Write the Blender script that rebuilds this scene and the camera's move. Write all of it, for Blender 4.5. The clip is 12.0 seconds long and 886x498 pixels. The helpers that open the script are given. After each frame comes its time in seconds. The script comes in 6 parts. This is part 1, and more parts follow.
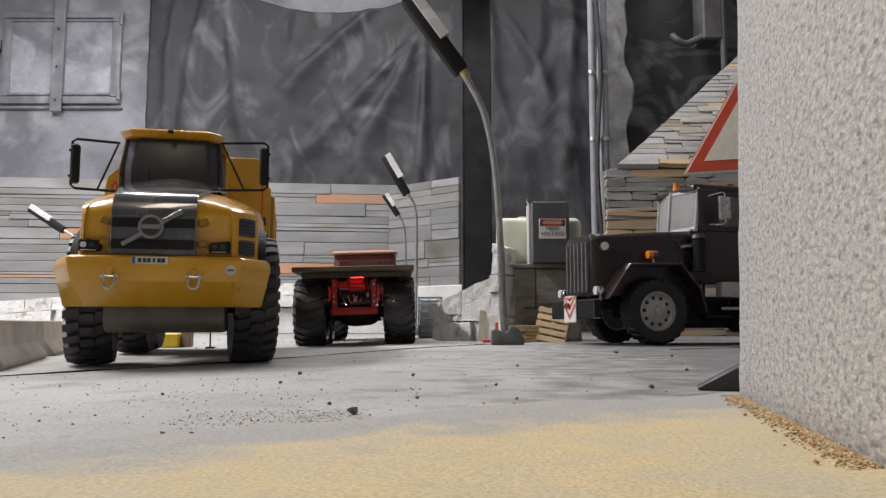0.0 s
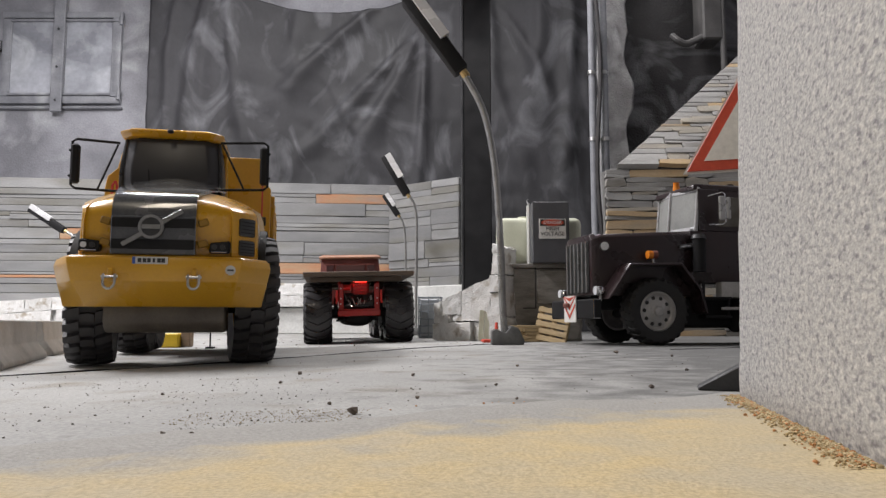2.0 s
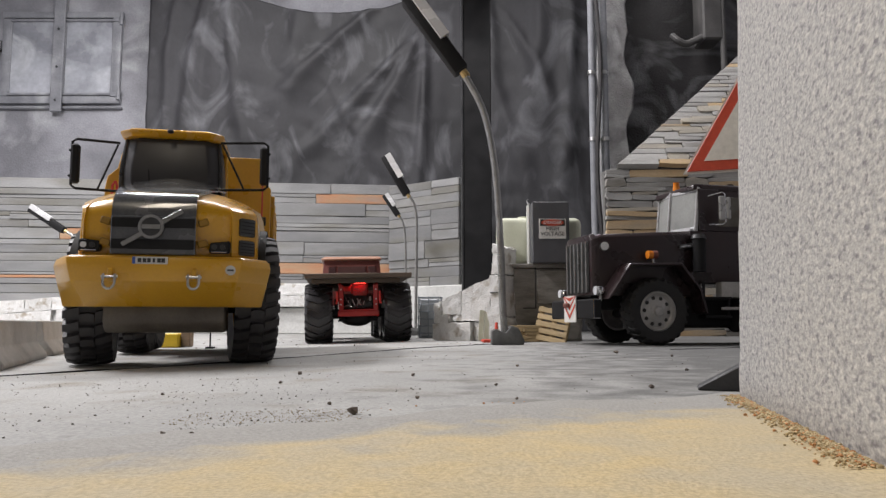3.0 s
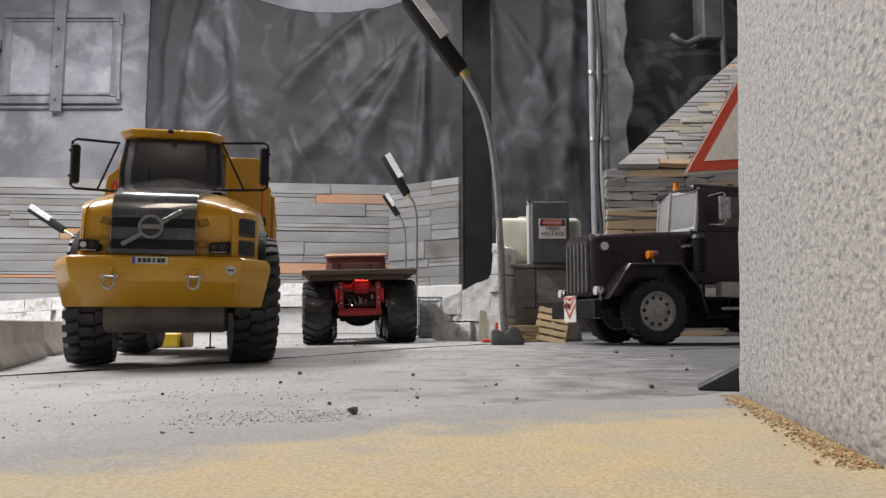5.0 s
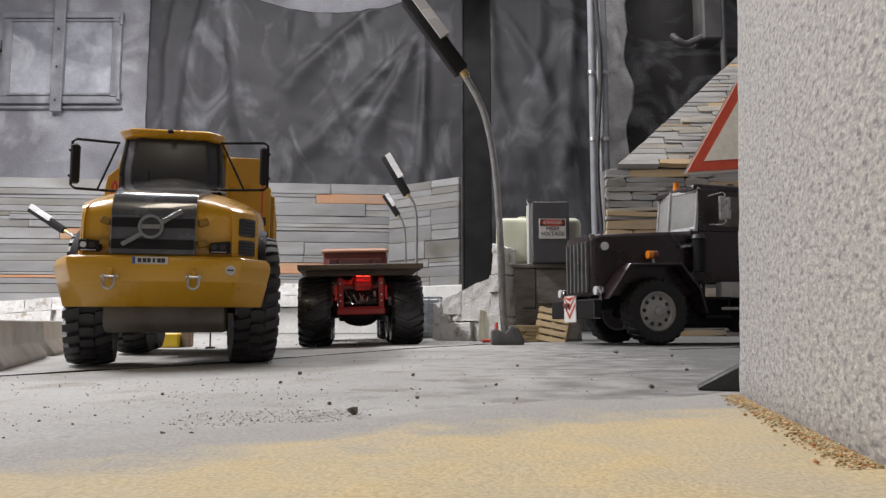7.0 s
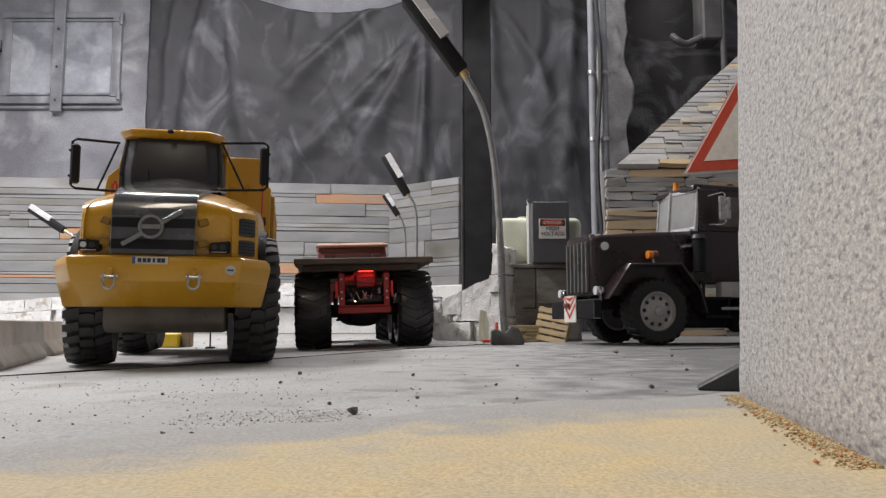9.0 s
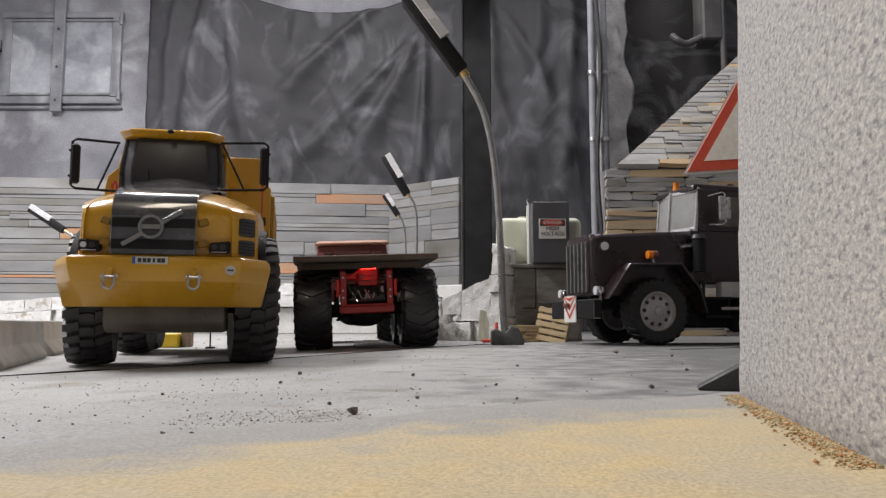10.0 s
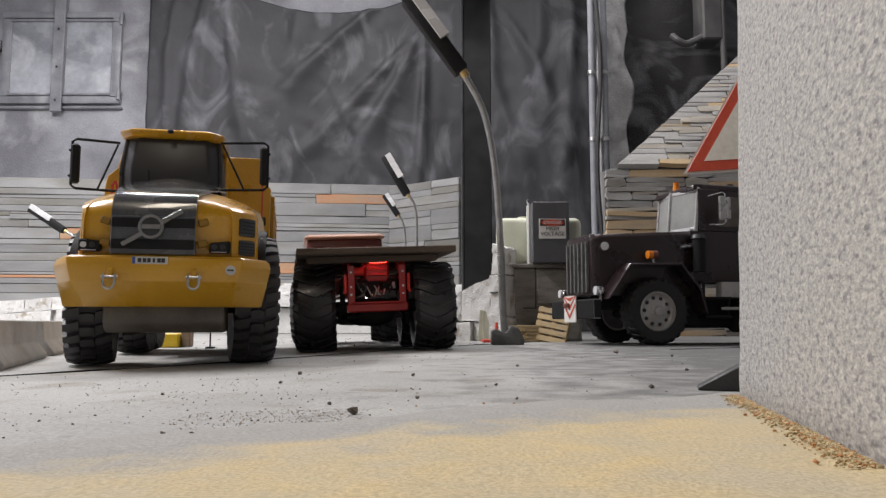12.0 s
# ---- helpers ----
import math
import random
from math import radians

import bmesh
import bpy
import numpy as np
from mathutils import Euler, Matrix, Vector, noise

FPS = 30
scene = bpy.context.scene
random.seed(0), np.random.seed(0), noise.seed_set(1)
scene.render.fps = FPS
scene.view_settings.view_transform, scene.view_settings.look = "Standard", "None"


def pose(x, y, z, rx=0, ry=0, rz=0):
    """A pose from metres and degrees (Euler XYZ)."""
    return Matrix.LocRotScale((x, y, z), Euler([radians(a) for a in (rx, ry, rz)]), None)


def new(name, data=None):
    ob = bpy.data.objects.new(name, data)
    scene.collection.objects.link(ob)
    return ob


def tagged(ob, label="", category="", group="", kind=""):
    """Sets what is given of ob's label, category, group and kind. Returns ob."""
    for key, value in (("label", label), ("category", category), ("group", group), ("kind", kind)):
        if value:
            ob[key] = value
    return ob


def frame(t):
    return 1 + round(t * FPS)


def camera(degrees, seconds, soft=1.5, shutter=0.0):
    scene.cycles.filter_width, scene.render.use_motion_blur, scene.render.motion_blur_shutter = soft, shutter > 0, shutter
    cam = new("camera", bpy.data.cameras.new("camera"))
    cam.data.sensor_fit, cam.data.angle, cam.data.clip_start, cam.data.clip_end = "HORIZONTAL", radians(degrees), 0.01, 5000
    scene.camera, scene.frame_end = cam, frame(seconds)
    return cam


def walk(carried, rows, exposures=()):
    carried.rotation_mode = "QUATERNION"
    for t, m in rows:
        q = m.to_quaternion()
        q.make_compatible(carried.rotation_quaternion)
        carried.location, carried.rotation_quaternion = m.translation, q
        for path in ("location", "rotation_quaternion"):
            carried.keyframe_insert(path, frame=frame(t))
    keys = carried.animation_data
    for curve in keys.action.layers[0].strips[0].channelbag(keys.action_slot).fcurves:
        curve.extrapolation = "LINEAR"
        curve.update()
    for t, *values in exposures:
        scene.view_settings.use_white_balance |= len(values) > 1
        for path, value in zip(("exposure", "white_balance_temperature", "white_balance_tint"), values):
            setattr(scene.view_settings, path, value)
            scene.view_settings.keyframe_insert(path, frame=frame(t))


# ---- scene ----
# A still camera, a few centimetres above the floor of a model building site.
cam = camera(62, 12.0, soft=1.4)
EYE = pose(0, 0, 0.037, 95.733, 0, 0)
walk(cam, [(0, EYE), (12, EYE)], exposures=[(0, 0.0), (12, 0.0)])

# ---- light: a basement room with overhead tubes and an added warm fill ----
world = bpy.data.worlds.new("room_air")
world.use_nodes = True
world.node_tree.nodes["Background"].inputs[0].default_value = (0.9, 0.95, 1.0, 1)
world.node_tree.nodes["Background"].inputs[1].default_value = 0.02
scene.world = world


def area_light(x, y, z, length, width, watts, colour, rz=0.0, tilt=0.0):
    data = bpy.data.lights.new("unseen_light", "AREA")
    data.shape, data.size, data.size_y, data.energy, data.color = "RECTANGLE", length, width, watts, colour
    ob = new("unseen_light", data)
    ob.matrix_world = pose(x, y, z, 0, tilt, rz)
    return ob


area_light(-0.20, 2.08, 1.90, 1.7, 0.10, 38, (1.0, 0.968, 0.975))
area_light(-1.45, 1.20, 1.62, 1.1, 0.10, 66, (1.0, 0.968, 0.975), 90)
# low warm fill, no fixture: added to brighten the granite and the sand
area_light(-0.26, -0.02, 0.92, 0.10, 0.5, 2.7, (1.0, 0.88, 0.72), tilt=-52)


# ---- tools ----
def floor_height(x, y=0.0):
    """The floor boards lie a few millimetres higher towards the stone wall."""
    s = min(1, max(0, (x + 0.30) / 0.33))
    return -0.004 + 0.006 * s * s * (3 - 2 * s)


def part(name, bm, material, parent=None, label="", smooth=True, m=None):
    mesh = bpy.data.meshes.new(name)
    bm.normal_update()
    bm.to_mesh(mesh)
    bm.free()
    if smooth:
        mesh.shade_smooth()
        mesh.set_sharp_from_angle(angle=radians(35))
    mesh.materials.append(material)
    ob = new(name, mesh)
    if parent is not None:
        ob.parent = parent
    if m is not None:
        ob.matrix_local = m
    if label:
        ob["label"] = label
    return ob


def shared(name, mesh, parent, m):
    ob = new(name, mesh)
    ob.parent = parent
    ob.matrix_local = m
    return ob


def thing(name, m, label, category, group="", kind=""):
    ob = new(name)
    ob.empty_display_size = 0.02
    ob.matrix_world = m
    return tagged(ob, label, category, group, kind)


def box(bm, c, s, bev=0.0, rot=None, seg=1):
    m = Matrix.Translation(c) @ (rot.to_4x4() if rot else Matrix()) @ Matrix.Diagonal((*s, 1))
    made = bmesh.ops.create_cube(bm, size=1, matrix=m)["verts"]
    if bev:
        edges = {e for v in made for e in v.link_edges}
        bmesh.ops.bevel(bm, geom=list(edges), offset=bev, segments=seg, affect="EDGES", profile=0.5)
    return bm


def turned(axis):
    return Vector((0, 0, 1)).rotation_difference(Vector(axis)).to_matrix().to_4x4()


def cyl(bm, a, b, r, seg=16, r2=None):
    a, b = Vector(a), Vector(b)
    bmesh.ops.create_cone(bm, cap_ends=True, segments=seg, radius1=r, radius2=r if r2 is None else r2, depth=(b - a).length,
                          matrix=Matrix.Translation((a + b) / 2) @ turned(b - a))
    return bm


def prism(bm, poly, lo, hi, plane="yz", bev=0.0):
    """A polygon in the plane yz, xz or xy, drawn out along the third axis from lo to hi."""
    put = {"yz": lambda u, v, w: (w, u, v), "xz": lambda u, v, w: (u, w, v), "xy": lambda u, v, w: (u, v, w)}[plane]
    a = [bm.verts.new(put(u, v, lo)) for u, v in poly]
    b = [bm.verts.new(put(u, v, hi)) for u, v in poly]
    n = len(poly)
    faces = [bm.faces.new(a), bm.faces.new(b[::-1])] + [bm.faces.new((a[i], a[i - 1], b[i - 1], b[i])) for i in range(n)]
    bmesh.ops.recalc_face_normals(bm, faces=faces)
    if bev:
        bmesh.ops.bevel(bm, geom=list({e for f in faces for e in f.edges}), offset=bev, segments=1, affect="EDGES", profile=0.5)
    return bm


def loft(bm, rings, cap=True):
    """Joins rings of equally many points."""
    rows = [[bm.verts.new(p) for p in ring] for ring in rings]
    n = len(rows[0])
    faces = []
    for p, q in zip(rows, rows[1:]):
        faces += [bm.faces.new((p[i], p[(i + 1) % n], q[(i + 1) % n], q[i])) for i in range(n)]
    if cap:
        faces += [bm.faces.new(rows[0][::-1]), bm.faces.new(rows[-1])]
    bmesh.ops.recalc_face_normals(bm, faces=faces)
    return bm


def lathe(bm, profile, axis="x", seg=28, c=(0, 0, 0)):
    """A closed profile of (radius, height) turned about an axis."""
    rings = []
    for k in range(seg):
        a = 2 * math.pi * k / seg
        ring = []
        for r, h in profile:
            p = (h, r * math.cos(a), r * math.sin(a)) if axis == "x" else (r * math.cos(a), h, r * math.sin(a)) if axis == "y" else (r * math.cos(a), r * math.sin(a), h)
            ring.append(bm.verts.new(Vector(p) + Vector(c)))
        rings.append(ring)
    n = len(profile)
    faces = []
    for k in range(seg):
        p, q = rings[k], rings[(k + 1) % seg]
        faces += [bm.faces.new((p[i], p[(i + 1) % n], q[(i + 1) % n], q[i])) for i in range(n)]
    bmesh.ops.recalc_face_normals(bm, faces=faces)
    return bm


def tube(bm, pts, r, seg=8, step=0):
    """A round rod along points, smoothed into step pieces a span."""
    pts = [Vector(p) for p in pts]
    if step:
        fine = []
        ext = [2 * pts[0] - pts[1]] + pts + [2 * pts[-1] - pts[-2]]
        for i in range(1, len(ext) - 2):
            p0, p1, p2, p3 = ext[i - 1:i + 3]
            for k in range(step):
                t = k / step
                fine.append(0.5 * (2 * p1 + (p2 - p0) * t + (2 * p0 - 5 * p1 + 4 * p2 - p3) * t * t + (3 * p1 - p0 - 3 * p2 + p3) * t ** 3))
        pts = fine + [pts[-1]]
    rings = []
    for i, p in enumerate(pts):
        way = (pts[min(i + 1, len(pts) - 1)] - pts[max(i - 1, 0)]).normalized()
        side = way.orthogonal().normalized() if i == 0 else (side - way * side.dot(way)).normalized()
        up = way.cross(side)
        rings.append([p + (side * math.cos(2 * math.pi * k / seg) + up * math.sin(2 * math.pi * k / seg)) * r for k in range(seg)])
    return loft(bm, rings)


def rough_up(bm, amount, scale, seed=0):
    for v in bm.verts:
        v.co += noise.noise_vector(v.co * scale + Vector((seed * 7.3, seed * 1.7, seed * 3.1))) * amount
    return bm


# ---- materials ----
def surf(name, a, b=None, rough=0.6, metal=0.0, scale=40, bump=0.2, fine=400, spread=0.08, per_object=0.0, fade=None, stain=None, coat=0.0, stretch=(1, 1, 1), stain_at=(0.55, 0.7), stain_scale=None, bump_size=0.001, warp=0.0):
    """Paint or stone: two colours mixed by cloudy noise, fine grain in colour, gloss and relief."""
    mat = bpy.data.materials.new(name)
    mat.use_nodes = True
    nt = mat.node_tree
    bs = nt.nodes["Principled BSDF"]
    N, Lk = nt.nodes.new, nt.links.new
    b = b or tuple(min(1, c * 1.15) for c in a)
    tc = N("ShaderNodeTexCoord")
    mp = N("ShaderNodeMapping")
    mp.inputs["Scale"].default_value = stretch
    Lk(tc.outputs["Object"], mp.inputs["Vector"])
    at = mp.outputs["Vector"]
    info = N("ShaderNodeObjectInfo")
    if per_object:
        off = N("ShaderNodeVectorMath")
        off.operation = "SCALE"
        off.inputs[0].default_value = (13.0, 7.0, 5.0)
        Lk(info.outputs["Random"], off.inputs["Scale"])
        add = N("ShaderNodeVectorMath")
        Lk(at, add.inputs[0])
        Lk(off.outputs[0], add.inputs[1])
        at = add.outputs[0]
    big = N("ShaderNodeTexNoise")
    big.inputs["Scale"].default_value, big.inputs["Detail"].default_value = scale, 5
    Lk(at, big.inputs["Vector"])
    grain = N("ShaderNodeTexNoise")
    grain.inputs["Scale"].default_value, grain.inputs["Detail"].default_value = fine, 3
    Lk(at, grain.inputs["Vector"])
    ramp = N("ShaderNodeValToRGB")
    ramp.color_ramp.elements[0].position, ramp.color_ramp.elements[1].position = 0.35, 0.65
    ramp.color_ramp.elements[0].color, ramp.color_ramp.elements[1].color = (*a, 1), (*b, 1)
    Lk(big.outputs["Fac"], ramp.inputs["Fac"])
    colour = ramp.outputs["Color"]
    if stain:
        st = N("ShaderNodeTexNoise")
        st.inputs["Scale"].default_value, st.inputs["Detail"].default_value = stain_scale or scale * 0.45, 6
        st.inputs["Distortion"].default_value = warp
        Lk(at, st.inputs["Vector"])
        sr = N("ShaderNodeMapRange")
        sr.inputs["From Min"].default_value, sr.inputs["From Max"].default_value = stain_at
        Lk(st.outputs["Fac"], sr.inputs["Value"])
        mx = N("ShaderNodeMixRGB")
        mx.inputs[2].default_value = (*stain, 1)
        Lk(sr.outputs[0], mx.inputs[0])
        Lk(colour, mx.inputs[1])
        colour = mx.outputs[0]
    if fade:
        # colour changes across a ragged slanting line: along, where, width, the second colour
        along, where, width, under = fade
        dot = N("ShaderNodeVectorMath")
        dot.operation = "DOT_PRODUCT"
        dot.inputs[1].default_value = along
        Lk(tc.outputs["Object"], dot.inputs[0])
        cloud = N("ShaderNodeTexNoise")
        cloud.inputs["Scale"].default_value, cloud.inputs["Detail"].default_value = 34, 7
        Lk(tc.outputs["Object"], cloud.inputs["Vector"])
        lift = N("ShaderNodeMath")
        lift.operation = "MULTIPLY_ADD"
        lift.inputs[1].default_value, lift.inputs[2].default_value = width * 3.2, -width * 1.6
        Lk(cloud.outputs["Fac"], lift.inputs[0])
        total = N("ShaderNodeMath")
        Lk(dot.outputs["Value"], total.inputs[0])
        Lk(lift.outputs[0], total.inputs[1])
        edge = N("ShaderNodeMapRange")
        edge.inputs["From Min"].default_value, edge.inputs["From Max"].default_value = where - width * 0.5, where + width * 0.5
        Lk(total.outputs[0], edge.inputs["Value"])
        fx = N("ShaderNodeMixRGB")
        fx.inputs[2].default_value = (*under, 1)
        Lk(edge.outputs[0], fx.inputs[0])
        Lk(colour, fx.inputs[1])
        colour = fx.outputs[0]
    hsv = N("ShaderNodeHueSaturation")
    Lk(colour, hsv.inputs["Color"])
    val = N("ShaderNodeMapRange")
    val.inputs["From Min"].default_value, val.inputs["From Max"].default_value = 0.3, 0.7
    val.inputs["To Min"].default_value, val.inputs["To Max"].default_value = 1 - spread, 1 + spread
    Lk(grain.outputs["Fac"], val.inputs["Value"])
    value = val.outputs[0]
    if per_object:
        pv = N("ShaderNodeMapRange")
        pv.inputs["To Min"].default_value, pv.inputs["To Max"].default_value = 1 - per_object, 1 + per_object
        Lk(info.outputs["Random"], pv.inputs["Value"])
        mul = N("ShaderNodeMath")
        mul.operation = "MULTIPLY"
        Lk(value, mul.inputs[0])
        Lk(pv.outputs[0], mul.inputs[1])
        value = mul.outputs[0]
    Lk(value, hsv.inputs["Value"])
    Lk(hsv.outputs[0], bs.inputs["Base Color"])
    rr = N("ShaderNodeMapRange")
    rr.inputs["From Min"].default_value, rr.inputs["From Max"].default_value = 0.3, 0.7
    rr.inputs["To Min"].default_value, rr.inputs["To Max"].default_value = max(0.02, rough - 0.1), min(1, rough + 0.1)
    Lk(big.outputs["Fac"], rr.inputs["Value"])
    Lk(rr.outputs[0], bs.inputs["Roughness"])
    bs.inputs["Metallic"].default_value = metal
    bs.inputs["Coat Weight"].default_value = coat
    bs.inputs["Coat Roughness"].default_value = 0.06
    if bump:
        bp = N("ShaderNodeBump")
        bp.inputs["Strength"].default_value, bp.inputs["Distance"].default_value = bump, bump_size
        sm = N("ShaderNodeMath")
        Lk(big.outputs["Fac"], sm.inputs[0])
        Lk(grain.outputs["Fac"], sm.inputs[1])
        Lk(sm.outputs[0], bp.inputs["Height"])
        Lk(bp.outputs[0], bs.inputs["Normal"])
    return mat


def glowing(name, colour, strength):
    mat = bpy.data.materials.new(name)
    mat.use_nodes = True
    bs = mat.node_tree.nodes["Principled BSDF"]
    bs.inputs["Base Color"].default_value = (*colour, 1)
    bs.inputs["Emission Color"].default_value, bs.inputs["Emission Strength"].default_value = (*colour, 1), strength
    return mat


# the boards turn a darker grey towards the right
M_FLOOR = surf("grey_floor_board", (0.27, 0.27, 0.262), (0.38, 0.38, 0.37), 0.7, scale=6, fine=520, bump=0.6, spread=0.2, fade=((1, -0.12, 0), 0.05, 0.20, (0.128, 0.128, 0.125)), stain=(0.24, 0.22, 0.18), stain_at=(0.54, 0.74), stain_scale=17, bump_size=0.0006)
M_SAND = surf("yellow_sandy_base", (0.46, 0.383, 0.245), (0.52, 0.415, 0.235), 0.9, scale=70, fine=800, bump=0.6, spread=0.16, fade=((-0.53, 1, 0), 0.235, 0.036, (0.315, 0.31, 0.295)), stain=(0.43, 0.375, 0.27), stain_at=(0.45, 0.70), stain_scale=20, bump_size=0.001)
M_TARP = surf("sprayed_foil", (0.026, 0.026, 0.029), (0.050, 0.0495, 0.055), 0.68, scale=2.2, fine=60, bump=0.2, spread=0.06, stain=(0.17, 0.172, 0.187), stain_at=(0.50, 0.80), stain_scale=3.2, bump_size=0.002, stretch=(1.6, 1, 1.0), warp=1.6)
M_WALL = surf("sprayed_plaster", (0.19, 0.191, 0.21), (0.35, 0.352, 0.385), 0.7, scale=5, fine=120, bump=0.5, stain=(0.52, 0.53, 0.55), stain_at=(0.54, 0.74), stain_scale=3.0, bump_size=0.003, warp=1.2)
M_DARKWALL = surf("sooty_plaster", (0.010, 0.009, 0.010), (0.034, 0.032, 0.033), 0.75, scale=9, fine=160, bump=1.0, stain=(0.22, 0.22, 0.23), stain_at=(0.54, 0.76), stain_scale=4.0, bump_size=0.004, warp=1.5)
M_SOOTBOX = surf("sooty_grey_paint", (0.045, 0.043, 0.043), (0.085, 0.082, 0.08), 0.7, scale=14, fine=160, bump=0.5, bump_size=0.002)
M_PIER = surf("rough_pier_plaster", (0.20, 0.195, 0.195), (0.40, 0.395, 0.395), 0.75, scale=13, fine=180, bump=0.9, stain=(0.52, 0.52, 0.53), stain_at=(0.55, 0.70), stain_scale=7, bump_size=0.004, warp=1.2)
M_SLATE = surf("painted_slate", (0.20, 0.202, 0.206), (0.28, 0.28, 0.278), 0.75, scale=8, fine=220, bump=0.5, per_object=0.14, stain=(0.16, 0.152, 0.125), stain_at=(0.5, 0.72), stretch=(0.6, 1, 2.5), bump_size=0.002)
M_TAN = surf("tan_slate", (0.34, 0.315, 0.27), (0.44, 0.40, 0.33), 0.75, scale=14, fine=220, bump=0.5, per_object=0.18, stain=(0.18, 0.175, 0.16), stretch=(0.6, 1, 2.5), bump_size=0.002)
M_ORANGE = surf("rusty_slate", (0.44, 0.21, 0.11), (0.40, 0.27, 0.17), 0.75, scale=14, fine=220, bump=0.5, per_object=0.12, stain=(0.28, 0.26, 0.24), stretch=(0.6, 1, 2.5), bump_size=0.002)
M_ROCK = surf("split_grey_rock", (0.29, 0.285, 0.275), (0.40, 0.395, 0.38), 0.8, scale=16, fine=220, bump=0.6, per_object=0.12, stain=(0.20, 0.185, 0.16), stain_at=(0.52, 0.72), stretch=(0.6, 1, 2.5), bump_size=0.002)
M_OCHRE = surf("ochre_rock", (0.44, 0.31, 0.17), (0.50, 0.38, 0.24), 0.8, scale=16, fine=220, bump=0.6, per_object=0.15, stain=(0.32, 0.28, 0.23), stretch=(0.6, 1, 2.5), bump_size=0.002)
M_WHITE = surf("white_limestone", (0.72, 0.71, 0.685), (0.85, 0.845, 0.83), 0.9, scale=55, fine=360, bump=1.0, per_object=0.08, stain=(0.42, 0.37, 0.30), stain_at=(0.56, 0.70), stain_scale=38, bump_size=0.004)
M_PLINTH = surf("pale_plinth", (0.55, 0.55, 0.53), (0.66, 0.66, 0.64), 0.8, scale=6, fine=120, bump=0.3)
M_GRANITE = surf("speckled_granite", (0.28, 0.277, 0.275), (0.48, 0.465, 0.435), 0.8, scale=540, fine=1200, bump=0.14, spread=0.24, stain=(0.18, 0.175, 0.185), stain_at=(0.53, 0.68), stain_scale=470, bump_size=0.0008, stretch=(1, 0.5, 1))
M_BLACK = surf("black_paint", (0.012, 0.012, 0.013), (0.019, 0.019, 0.020), 0.6, scale=20, bump=0.15)
M_BLACK.node_tree.nodes["Principled BSDF"].inputs["Specular IOR Level"].default_value = 0.2
M_YELLOW = surf("yellow_paint", (0.54, 0.275, 0.010), (0.60, 0.315, 0.015), 0.30, scale=18, fine=500, bump=0.03, spread=0.04, coat=0.5)
M_DARKGREY = surf("dark_grey_paint", (0.035, 0.036, 0.038), (0.05, 0.051, 0.053), 0.35, scale=25, bump=0.08)
M_RUBBER = surf("black_rubber", (0.030, 0.028, 0.030), (0.048, 0.045, 0.046), 0.6, scale=60, fine=500, bump=0.3)
M_RED = surf("red_frame_paint", (0.33, 0.011, 0.010), (0.40, 0.016, 0.014), 0.36, scale=30, bump=0.1, coat=0.3)
M_MAROON = surf("maroon_black_paint", (0.024, 0.0145, 0.0155), (0.033, 0.020, 0.021), 0.31, scale=20, bump=0.05, coat=0.2)
M_STEEL = surf("brushed_steel", (0.5, 0.5, 0.5), (0.62, 0.62, 0.62), 0.32, 1.0, scale=60, bump=0.1)
M_CONCRETE = surf("cast_concrete", (0.36, 0.355, 0.34), (0.46, 0.455, 0.44), 0.85, scale=30, fine=400, bump=0.5)
M_WOOD = surf("weathered_wood", (0.20, 0.14, 0.09), (0.30, 0.22, 0.15), 0.75, scale=40, fine=300, bump=0.4, stretch=(0.25, 1, 3), per_object=0.15)
M_PINE = surf("pale_pine", (0.38, 0.28, 0.145), (0.47, 0.355, 0.20), 0.7, scale=60, bump=0.3, stretch=(0.3, 1, 3), per_object=0.15)


